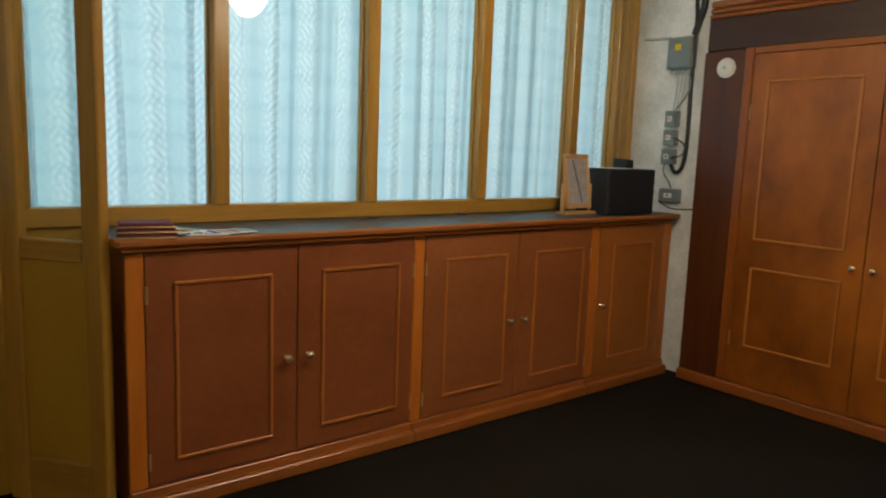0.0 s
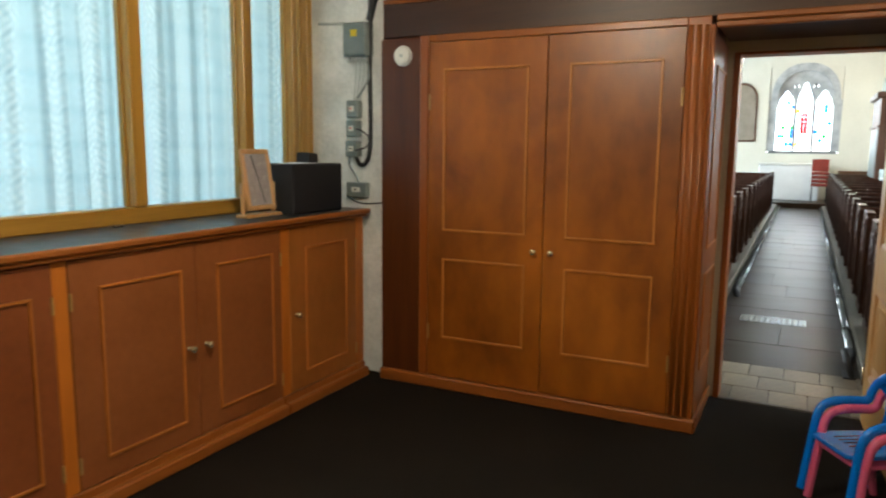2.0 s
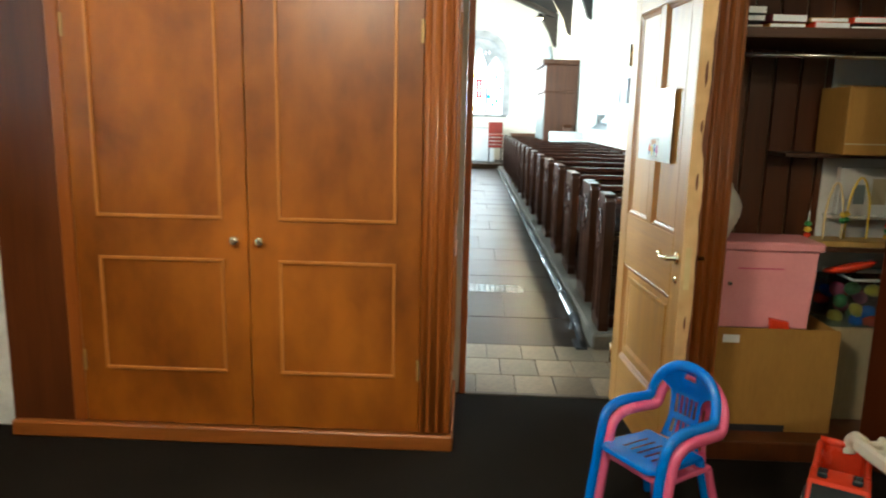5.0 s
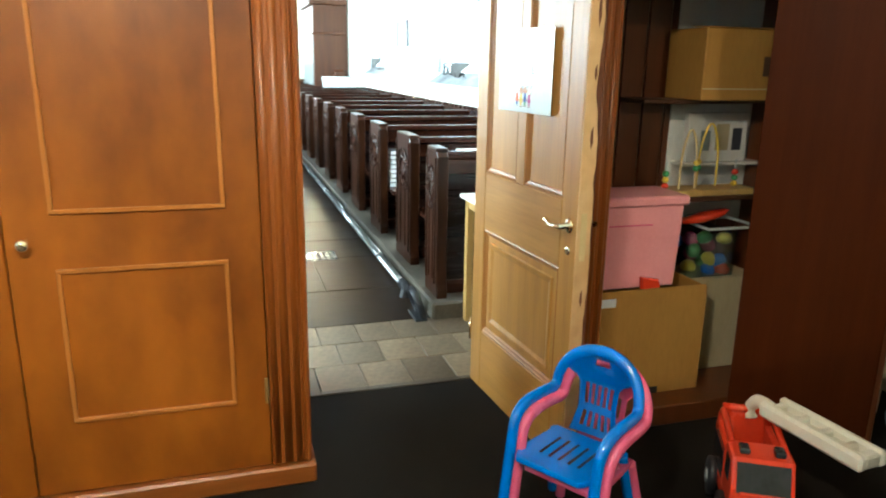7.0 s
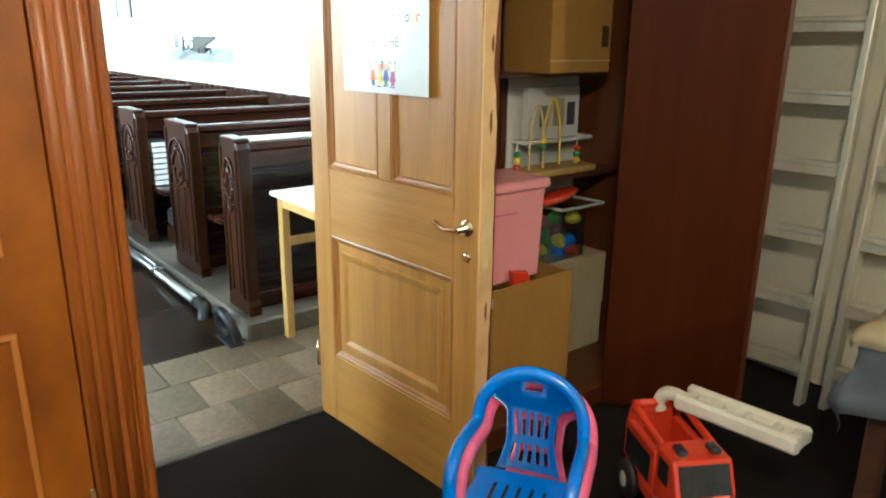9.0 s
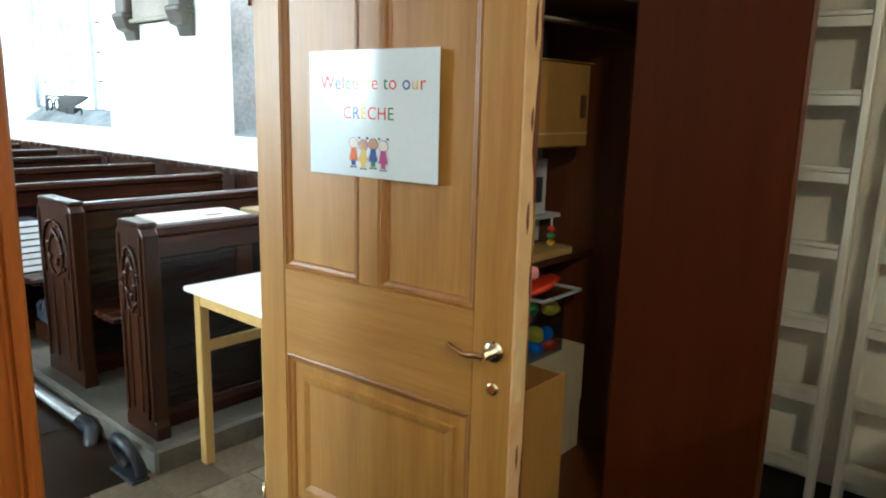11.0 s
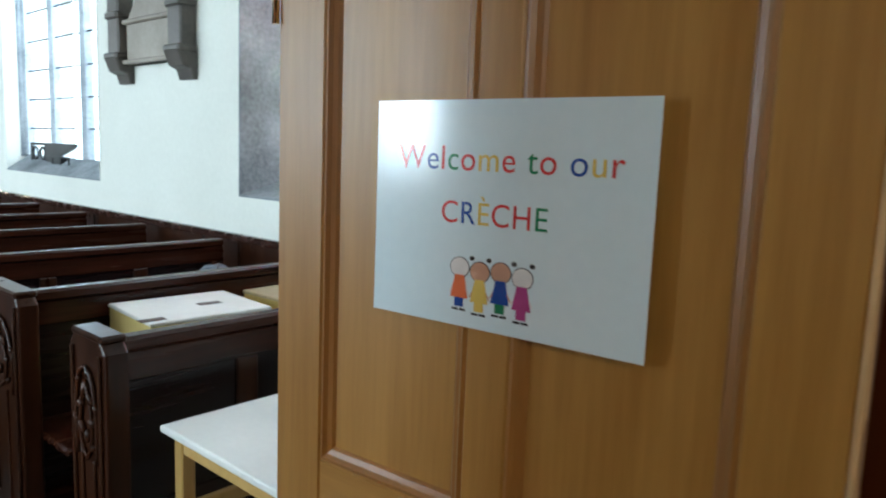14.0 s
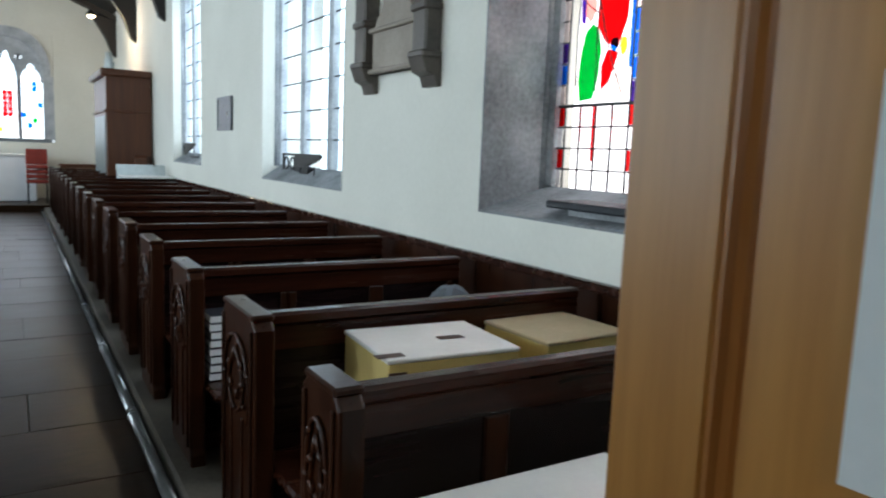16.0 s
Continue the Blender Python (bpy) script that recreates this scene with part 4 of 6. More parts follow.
# the sign on the door
SX, SZ, SW, SH = 0.216, 1.238, 0.404, 0.292
sign = thing("paper_sign", "laminated white sign with coloured lettering and figures", "sign", DOOR)
sheet, n = bmesh.new(), 14
rows = []
for j in range(7):
    row = []
    for i in range(n + 1):
        u, v = i / n, j / 6
        lift = 0.0030 + 0.0035 * max(0, 0.22 - v) * (1 - u) ** 4
        row.append(sheet.verts.new((SX + SW * u, -lift, SZ + SH * v)))
    rows.append(row)
for r, s in zip(rows, rows[1:]):
    for i in range(n):
        sheet.faces.new((r[i], r[i + 1], s[i + 1], s[i])).smooth = True
part("sheet", sheet, M["laminate"], sign)
INK = {}
for key, colour in (("r", (0.62, 0.05, 0.05)), ("b", (0.015, 0.07, 0.32)), ("y", (0.72, 0.52, 0.12)), ("g", (0.02, 0.22, 0.10)), ("k", (0.03, 0.03, 0.03)), ("s", (0.55, 0.30, 0.20)), ("w", (0.75, 0.72, 0.70)), ("p", (0.40, 0.06, 0.22)), ("o", (0.75, 0.16, 0.05))):
    INK[key] = material("ink_" + key, colour, tuple(min(1, c * 1.15 + 0.005) for c in colour), 0.25, 30, bump=0, coat=0.5)


def letter_mesh(text, size):
    """Built-in lettering as a mesh, and how far it reaches."""
    data = bpy.data.curves.new("lettering", "FONT")
    data.body, data.size, data.extrude, data.space_character, data.offset = text, size, 0.0003, 1.06, -0.0001
    tmp = new("lettering_draft", data)
    bpy.context.view_layer.update()
    built = bpy.data.meshes.new_from_object(tmp.evaluated_get(bpy.context.evaluated_depsgraph_get()))
    bpy.data.objects.remove(tmp)
    return built, max((v.co.x for v in built.vertices), default=0.0)


def lettering(text, inks, x, z, size):
    """A line of letters on the sign, each a part of its own in its own ink."""
    for k, (char, ink) in enumerate(zip(text, inks)):
        if char == " ":
            continue
        built, reach = letter_mesh(char, size)
        built.materials.clear()
        built.materials.append(INK[ink])
        _, end = letter_mesh(text[:k + 1], size)
        ob = new("letter", built)
        ob.parent, ob.matrix_basis = sign, pose(x + end - reach, -0.0034, z, 90)


lettering("Welcome to our", "rbrgryr gr byr", SX + 0.040, SZ + 0.203, 0.0450)
lettering("CR\u00c8CHE", "rbyrrg", SX + 0.115, SZ + 0.135, 0.0412)


def disc(x, z, rx, rz, y, ink, parent, name):
    bm = bmesh.new()
    ring_v = [bm.verts.new((x + rx * math.cos(math.tau * k / 18), y, z + rz * math.sin(math.tau * k / 18))) for k in range(18)]
    bm.faces.new(ring_v)
    return part(name, bm, INK[ink], parent)


for k, (skin, top, legs) in enumerate((("w", "o", "b"), ("s", "y", "y"), ("s", "b", "g"), ("w", "p", "p"))):
    cx, cz = SX + 0.150 + 0.0315 * k, SZ + 0.078 - 0.003 * (k % 2)
    d = part("figure_drawing", prism([(cx - 0.0135, cz - 0.040), (cx + 0.0135, cz - 0.040), (cx + 0.007, cz - 0.010), (cx - 0.007, cz - 0.010)], -0.0041, -0.0033), INK[top], sign, "small plain coloured figure shape")
    disc(cx, cz, 0.0158, 0.0138, -0.0036, "k", d, "outline")
    disc(cx, cz, 0.0146, 0.0127, -0.0040, skin, d, "head_shape")
    for s_x in (-1, 1):
        part("arm_shape", prism([(cx + s_x * 0.006, cz - 0.018), (cx + s_x * 0.016, cz - 0.034), (cx + s_x * 0.0145, cz - 0.035), (cx + s_x * 0.006, cz - 0.022)], -0.0039, -0.0034), INK[skin], d)
        if k in (1, 3):
            disc(cx + s_x * 0.013, cz + 0.0165, 0.004, 0.003, -0.0035, "k", d, "tuft")
    part("lower_half", box((cx - 0.007, -0.0039, cz - 0.052), (cx + 0.007, -0.0034, cz - 0.038), 0), INK[legs], d)
    for side_x in (-0.006, 0.006):
        part("foot", box((cx + side_x - 0.005, -0.0039, cz - 0.057), (cx + side_x + 0.005, -0.0034, cz - 0.054), 0), INK["k"], d)

# the open cupboard beside the doorway
open_cup = thing("open_cupboard", "open dark red cupboard full of toys and boxes", "cupboard", pose(WX, -0.53, 0))
CW = 1.20
part("left_pilaster", box((-0.010, -0.125, 0.0), (0.03, -0.005, 2.04), 0.006), M["wardrobe_frame"], open_cup)
for k in range(3):
    part("reed", tube([(-0.003, -0.030 - 0.035 * k, 0.10), (-0.003, -0.030 - 0.035 * k, 2.03)], 0.014), M["wardrobe_frame"], open_cup)
part("left_side", box((0.03, -0.03, 0.0), (0.63, -0.008, 2.04), 0), M["red_board"], open_cup)
part("right_side", box((0.0, -CW - 0.02, 0.0), (0.63, -CW, 2.04), 0), M["red_board"], open_cup)
part("plinth", box((0.0, -CW, 0.0), (0.03, -0.125, 0.085), 0.005), M["red_board"], open_cup)
part("bottom", box((0.03, -CW, 0.05), (0.625, -0.03, 0.075), 0), M["red_board"], open_cup)
part("top_shelf", box((0.06, -CW, 1.735), (0.625, -0.03, 1.76), 0.002), M["fascia"], open_cup)
part("shelf_lip", box((0.03, -CW, 1.725), (0.06, -0.03, 1.765), 0.003), M["fascia"], open_cup)
part("hanging_rail", tube([(0.20, -CW, 1.675), (0.20, -0.03, 1.675)], 0.011), M["chrome"], open_cup, "chrome hanging rail")
for k in range(10):
    part("back_plank", box((0.612, -CW + 0.117 * k + 0.002, 0.075), (0.627, -CW + 0.117 * k + 0.113, 2.04), 0.004), M["red_board"], open_cup)
part("middle_shelf", box((0.34, -CW, 0.845), (0.61, -CW + 0.60, 0.865), 0.002), M["fascia"], open_cup, "dark shelf for toys")
part("back_shelf", box((0.50, -CW, 0.975), (0.61, -CW + 0.42, 0.990), 0.002), M["card_white"], open_cup, "narrow white shelf at the back")
part("back_lining", box((0.600, -CW, 0.70), (0.608, -CW + 0.44, 1.72), 0.001), M["card_white"], open_cup, "greyish white lining board")
OPEN_LEAF = pose(WX + 0.0, -1.28, 0.0, 0, 0, 217.6)
swing = part("open_door", box((0.0, -0.012, 0.01), (0.50, 0.012, 2.03), 0.003), M["shaded_leaf_board"], open_cup, "dark red cupboard door standing open, shade put into its colour")
swing.matrix_basis = pose(-WX, 0.53, 0) @ OPEN_LEAF
# lighter red on the leaf's thickness imitates the light it catches
part("lipping", box((0.50, -0.013, 0.01), (0.518, 0.013, 2.03), 0.003), M["red_board"], swing, "leaf edge in lighter red, coloured as lit")

# in the cupboard
big = thing("cardboard_box", "large open brown cardboard box on the cupboard floor", "box", pose(3.48, -0.93, 0.076))
for lo, hi in (((0, -0.29, 0), (0.006, 0.30, 0.465)), ((0.36, -0.29, 0), (0.366, 0.30, 0.44)), ((0, -0.296, 0), (0.366, -0.29, 0.455)), ((0, 0.30, 0), (0.366, 0.306, 0.455)), ((0.006, -0.29, 0), (0.36, 0.30, 0.006))):
    part("side", box(lo, hi, 0.001), M["card"], big)
part("label", box((-0.002, 0.13, 0.40), (-0.0005, 0.20, 0.435), 0), M["paper"], big, "small white label")
part("handle_slot", box((-0.0015, -0.10, 0.0), (-0.0005, 0.20, 0.030), 0), M["black"], big)
pale_box = thing("cardboard_box", "pale cardboard box standing beside the larger one", "box", pose(3.64, -1.42, 0.076))
part("carton", box((0.0, -0.20, 0), (0.25, 0.18, 0.43), 0.003), M["card_pale"], pale_box)
part("flap", box((-0.004, -0.20, 0.20), (0.0, 0.17, 0.43), 0.001), M["card_pale"], pale_box)

bin_ob = thing("storage_box", "pink plastic storage box with lid in the carton", "storage box", pose(3.575, -0.90, 0.515))
part("tub", prism([(-0.225, 0.0), (0.225, 0.0), (0.245, 0.345), (-0.245, 0.345)], 0.0, 0.22, "x", 0.008), M["pink"], bin_ob)
part("lid", box((-0.015, -0.26, 0.345), (0.24, 0.26, 0.385), 0.008), M["pink"], bin_ob)
part("handle_line", box((-0.004, -0.10, 0.265), (0.0, 0.10, 0.270), 0.001), M["hot_pink"], bin_ob)
part("catch", turned([(0.010, 0), (0.010, 0.008), (0.006, 0.012)], 12), M["chrome"], bin_ob, "small metal catch", pose(-0.002, 0.13, 0.20) @ OUT_WEST)
solo("toy_block", prism([(-0.04, 0.0), (0.05, 0.0), (0.06, 0.09), (-0.02, 0.075)], 0.0, 0.03, "x", 0.006), M["red"], "red plastic toy piece leaning against the pink box", "toy", pose(3.52, -1.00, 0.485))
bagbm = bmesh.new()
bmesh.ops.create_icosphere(bagbm, subdivisions=4, radius=1.0)
for v in bagbm.verts:
    d = 1 + 0.22 * noise.noise(v.co * 2.1) + 0.08 * noise.noise(v.co * 6)
    v.co = Vector((v.co.x * 0.08 * d, v.co.y * 0.085 * d * (1.1 - 0.5 * max(v.co.z, 0)), 0.145 + v.co.z * 0.15 * d))
for f in bagbm.faces:
    f.smooth = True
solo("plastic_bag", bagbm, M["bag"], "crumpled white plastic bag lying on the pink box", "bag", pose(3.66, -0.715, 0.898))

tub = thing("toy_tub", "clear plastic tub full of bright toys", "toy box", pose(3.76, -1.42, 0.508))
shell = bmesh.new()
for lo, hi in (((-0.10, -0.07, 0), (-0.096, 0.17, 0.20)), ((0.16, -0.07, 0), (0.164, 0.17, 0.20)), ((-0.10, -0.074, 0), (0.164, -0.07, 0.20)), ((-0.10, 0.17, 0), (0.164, 0.174, 0.20)), ((-0.1, -0.07, 0), (0.16, 0.17, 0.004))):
    box(lo, hi, 0.001, shell)
ts = part("tub_shell", shell, M["tub"], tub, "clear plastic shell")
ts.visible_shadow = False
part("rim", ring((-0.11, -0.085), (0.17, 0.185), 0.012, (0, 0.012), bevel=0.003), M["grey_light"], tub, "", pose(0, 0, 0.212, 90))
rnd = random.Random(11)
for k in range(15):
    ball = turned([(0.012, 0), (0.03, 0.008), (0.036, 0.025), (0.026, 0.045), (0.010, 0.052)], 12)
    part("toy", ball, M[("red", "blue", "bead_yellow", "green", "hot_pink")[k % 5]], tub, "", pose(-0.07 + 0.04 * (k % 6), -0.03 + 0.06 * (k % 3), 0.006 + 0.045 * (k // 4), rnd.uniform(0, 90), rnd.uniform(0, 90), 0))
dish = turned([(0.02, 0), (0.09, 0.012), (0.115, 0.03), (0.10, 0.04), (0.02, 0.048)], 20)
solo("toy_dish", dish, M["red"], "red plastic toy dish on the tub of toys", "toy", pose(3.72, -1.36, 0.745, -12, 14, 0))

bead_toy = thing("bead_maze", "wooden bead maze with yellow wire loops", "toy", pose(3.77, -1.36, 0.866))
part("base", box((-0.08, -0.22, 0.0), (0.06, 0.25, 0.028), 0.005), M["beech"], bead_toy)
for x, y0, y1, h, mat in ((-0.02, 0.05, 0.13, 0.25, "gold"), (0.01, -0.08, 0.02, 0.27, "bead_yellow")):
    part("wire", tube([(x, y0, 0.028), (x, y0, h * 0.75), (x, (y0 + y1) / 2, h * 1.25), (x, y1, h * 0.75), (x, y1, 0.028)], 0.005), M[mat], bead_toy, "bent wire loop")
    for j in range(2):
        part("bead", turned([(0.004, 0), (0.014, 0.006), (0.016, 0.014), (0.012, 0.022), (0.004, 0.026)], 10), M[("green", "bead_yellow")[j]], bead_toy, "", pose(x, y0 if y0 > 0 else y1, 0.10 + 0.026 * j))
for k, y in enumerate((0.20, -0.155)):
    part("post", tube([(-0.02, y, 0.028), (-0.02, y, 0.15)], 0.004), M["grey_light"], bead_toy)
    for j in range(3):
        part("bead", turned([(0.004, 0), (0.014, 0.006), (0.016, 0.014), (0.012, 0.022), (0.004, 0.026)], 10), M[("red", "bead_yellow", "green")[(j + k) % 3]], bead_toy, "", pose(-0.02, y, 0.03 + 0.026 * j))

crate = thing("hanging_carton", "brown cardboard carton on a shelf in the cupboard", "box", pose(3.66, -1.58, 1.275))
part("carton", box((0.0, 0.0, 0.0), (0.26, 0.35, 0.29), 0.004), M["card"], crate)
part("flap", box((0.0, 0.0, 0.2905), (0.125, 0.35, 0.294), 0.001), M["card"], crate, "", pose(0, 0, 0, 0, -3))
part("tape", box((-0.001, 0.0, 0.045), (0.0, 0.35, 0.05), 0), M["card_pale"], crate)
part("mark", box((-0.0015, 0.02, 0.10), (-0.0005, 0.06, 0.18), 0), M["fascia"], crate, "dark printed mark")
part("carton_shelf", box((0.10, -0.10, -0.018), (0.29, 0.55, -0.001), 0.002), M["fascia"], crate)
game = thing("game_box", "white printed toy box leaning at the back", "box", pose(3.875, -1.66, 0.991))
part("carton", box((0.0, 0.0, 0.0), (0.035, 0.32, 0.22), 0.003), M["card_white"], game)
for y, w, h, mat in ((0.03, 0.05, 0.10, "plaque"), (0.10, 0.07, 0.12, "card_pale"), (0.20, 0.05, 0.09, "grey_metal")):
    part("picture", box((-0.0015, y, 0.05), (0.0, y + w, 0.05 + h), 0), M[mat], game)
for k in range(9):
    h = 0.018 + 0.006 * (k % 3)
    bk = thing("book", "book lying in a pile on the cupboard's top shelf", "book", pose(3.51 + 0.01 * (k % 2), -0.68 - 0.16 * (k % 4), 1.7615 + 0.028 * (k // 4), 0, 0, 4 * (k % 3) - 4), "books on the shelf")
    part("cover", box((-0.09, -0.07, 0), (0.09, 0.07, h), 0.002), M[("maroon", "card", "red", "fascia", "plaque")[k % 5]], bk)
    part("page_block", box((-0.092, -0.066, 0.003), (-0.06, 0.066, h - 0.003), 0), M["paper"], bk)


# children's chairs, stacked
def child_chair(mat, label, m):
    c = thing("child_chair", label, "chair", m, "stacked children's chairs")
    seat = prism([(-0.15, -0.14), (0.15, -0.14), (0.165, 0.10), (0.13, 0.16), (-0.13, 0.16), (-0.165, 0.10)], 0.255, 0.275, "z", 0.006)
    part("seat", seat, mat, c)
    for k in range(5):
        part("seat_slot", box((-0.085 + 0.04 * k, -0.06, 0.2752), (-0.074 + 0.04 * k, 0.08, 0.2758), 0), M["dark_glass"], c)
    for sx in (-1, 1):
        for sy, foot in ((-1, -0.19),):
            part("leg", tube([(sx * 0.145, 0.12 * sy, 0.265), (sx * 0.165, (0.12 * sy + foot) / 2, 0.13), (sx * 0.18, foot, 0.0)], 0.021, 8), mat, c)
    # backrest: a bowed panel with slots between a round hoop
    hoop = []
    for a in range(0, 181, 15):
        hoop.append((0.175 * math.cos(radians(a)), -0.155 - 0.045 * math.sin(radians(a)), 0.40 + 0.155 * math.sin(radians(a)) ** 0.8 if 0 < a < 180 else 0.40))
    arms = [(0.185, 0.165, 0.0), (0.18, 0.145, 0.15), (0.175, 0.125, 0.30), (0.180, 0.105, 0.375), (0.183, 0.04, 0.405), (0.182, -0.08, 0.405)] + hoop + [(-0.182, -0.08, 0.405), (-0.183, 0.04, 0.405), (-0.180, 0.105, 0.375), (-0.175, 0.125, 0.30), (-0.18, 0.145, 0.15), (-0.185, 0.165, 0.0)]
    part("arm_hoop", tube(arms, 0.021, 10), mat, c)
    zs = [0.266, 0.292, 0.345, 0.372, 0.440, 0.458, 0.478, 0.504, 0.524, 0.538, 0.551]
    half = [0.108, 0.098, 0.082, 0.079, 0.084, 0.098, 0.140, 0.130, 0.116, 0.094, 0.060]
    cols, back, grid = 13, bmesh.new(), []
    for z, w in zip(zs, half):
        xs = [w * (-1 + 2 * i / cols) for i in range(cols + 1)]
        grid.append([back.verts.new((x, -0.158 - 0.11 * (z - 0.27) - 1.1 * (0.11 ** 2 - x * x), z)) for x in xs])
    for j in range(len(zs) - 1):
        for i in range(cols):
            slot = j in (1, 3) and i in (2, 4, 6, 8, 10)
            grip = j == 7 and 5 <= i <= 7
            if not slot and not grip:
                back.faces.new((grid[j][i], grid[j][i + 1], grid[j + 1][i + 1], grid[j + 1][i])).smooth = True
    bmesh.ops.solidify(back, geom=back.faces[:], thickness=0.010)
    part("backrest", back, mat, c, "slotted backrest with a grip hole")
    return c


CHAIR = pose(2.815, -0.278, 0.0, 0, 0, 32) @ Matrix.Diagonal((0.81, 0.83, 0.955, 1))
child_chair(M["hot_pink"], "pink plastic child's armchair under a blue one", CHAIR @ pose(-0.022, -0.026, 0.0))
child_chair(M["blue"], "blue plastic child's armchair stacked on a pink one", CHAIR @ pose(0, 0.0, 0.032))

# toy fire engine
fe = thing("toy_fire_engine", "red plastic toy fire engine with an ivory ladder", "toy", pose(2.77, -0.90, 0.0, 0, 0, 150) @ Matrix.Diagonal((1, 1, 1.16, 1)))
part("chassis", box((-0.16, -0.085, 0.05), (0.20, 0.085, 0.10), 0.01), M["red"], fe)
part("cab", prism([(0.06, 0.10), (0.20, 0.10), (0.20, 0.17), (0.16, 0.245), (0.06, 0.245)], -0.09, 0.09, "y", 0.01), M["red"], fe)
part("windscreen", prism([(0.2025, 0.165), (0.2055, 0.165), (0.170, 0.235), (0.167, 0.235)], -0.075, 0.075, "y"), M["dark_glass"], fe, "dark windscreen")
for y in (-0.0915, 0.0885):
    part("side_window", box((0.085, y, 0.165), (0.145, y + 0.003, 0.225), 0.001), M["dark_glass"], fe)
for y in (-0.065, 0.035):
    part("beacon", box((0.10, y, 0.245), (0.145, y + 0.03, 0.262), 0.004), M["dark_glass"], fe, "dark beacon")
for y in (-0.088, 0.064):
    part("side_wall", box((-0.16, y, 0.10), (0.055, y + 0.024, 0.215), 0.006), M["red"], fe)
part("rear_wall", box((-0.16, -0.064, 0.10), (-0.136, 0.064, 0.255), 0.006), M["red"], fe)
part("hose_reel", turned([(0.03, 0), (0.03, 0.01), (0.016, 0.012), (0.016, 0.03), (0.03, 0.032), (0.03, 0.042)], 14), M["green"], fe, "green hose reel", pose(-0.04, 0.0, 0.15, 90))
for x in (-0.09, 0.12):
    for y in (-0.112, 0.082):
        w = part("wheel", turned([(0.03, 0), (0.055, 0.004), (0.058, 0.015), (0.055, 0.026), (0.03, 0.03)], 18), M["black"], fe, "", pose(x, y, 0.058, -90))
        part("hub", turned([(0.022, -0.002), (0.022, 0.032)], 12), M["grey_light"], w)
part("bonnet_frame", ring((-0.066, 0.108), (0.066, 0.168), 0.016, (0.0, 0.012), "x", 0.003), M["red"], fe, "", pose(0.200, 0, 0))
part("bumper", box((0.196, -0.092, 0.055), (0.222, 0.092, 0.092), 0.008), M["red"], fe)
for y in (-0.060, 0.036):
    part("headlight", turned([(0.012, 0), (0.012, 0.006), (0.008, 0.009)], 12), M["bead_yellow"], fe, "yellow headlight", pose(0.212, y + 0.012, 0.118, 0, 90))
for y in (-0.085, 0.067):
    part("roll_bar", tube([(-0.148, y + 0.009, 0.20), (-0.140, y + 0.009, 0.262), (-0.02, y + 0.009, 0.248), (0.07, y + 0.009, 0.240)], 0.011), M["red"], fe)
part("cross_tube", tube([(-0.142, -0.076, 0.258), (-0.142, 0.076, 0.258)], 0.013), M["red"], fe)
for y in (-0.0905, 0.0885):
    part("side_shutter", box((-0.14, y, 0.115), (0.03, y + 0.002, 0.190), 0.0), M["dark_glass"], fe, "dark side shutter")
lad = part("ladder", box((-0.02, -0.056, 0.0), (0.35, -0.028, 0.044), 0.010), M["white_toy"], fe, "ivory plastic ladder laid across", pose(-0.09, 0.075, 0.270, 0, 0, 35))
part("ladder_rail", box((-0.02, 0.028, 0.0), (0.35, 0.056, 0.044), 0.010), M["white_toy"], lad)
part("ladder_bed", box((0.0, -0.030, 0.004), (0.345, 0.030, 0.018), 0.002), M["white_toy"], lad)
part("ladder_end", box((0.31, -0.030, 0.010), (0.348, 0.030, 0.040), 0.006), M["white_toy"], lad)
for k in range(4):
    part("rung", box((0.00 + 0.085 * k, -0.030, 0.012), (0.026 + 0.085 * k, 0.030, 0.038), 0.006), M["white_toy"], lad)
part("ladder_hook", tube([(0.01, -0.020, 0.022), (-0.05, -0.020, 0.030), (-0.085, -0.020, 0.0), (-0.075, -0.020, -0.035)], 0.020), M["white_toy"], lad)


# ladders leaning in the corner
def ladder(m, label, width):
    l = thing("ladder", label, "ladder", m, "leaning ladders")
    for x in (0.0, width):
        part("side_rail", box((x - 0.014, -0.033, 0.0), (x + 0.014, 0.033, 3.0), 0.004), M["aluminium"], l)
    for k in range(11):
        part("tread", box((0.014, -0.030, 0.165 + 0.262 * k), (width - 0.014, 0.030, 0.185 + 0.262 * k), 0.004), M["aluminium"], l)
        part("tread_lip", box((0.014, 0.018, 0.130 + 0.262 * k), (width - 0.014, 0.026, 0.165 + 0.262 * k), 0.002), M["aluminium"], l)
        part("rivet", turned([(0.010, 0), (0.010, 0.004), (0.005, 0.008)], 10), M["chrome"], l, "", pose(width + 0.014, 0, 0.18 + 0.262 * k, 0, 90))
    return l


ladder(pose(2.85, -1.92, 0.0, 4, 0, 4), "aluminium ladder leaning upright against the wall", 0.36)
ladder(pose(2.37, -1.95, 0.0, 4, 0, -2), "second aluminium ladder leaning beside the first", 0.40)

# draped table
tb = thing("draped_table", "small table under cream and grey cloths", "table", pose(2.06, -1.42, 0.0, 0, 0, 4))
part("tabletop", box((-0.30, -0.40, 0.68), (0.30, 0.40, 0.71), 0.005), M["fascia"], tb)
for x in (-0.26, 0.26):
    for y in (-0.36, 0.36):
        part("leg", box((x - 0.025, y - 0.025, 0.0), (x + 0.025, y + 0.025, 0.68), 0.004), M["fascia"], tb)


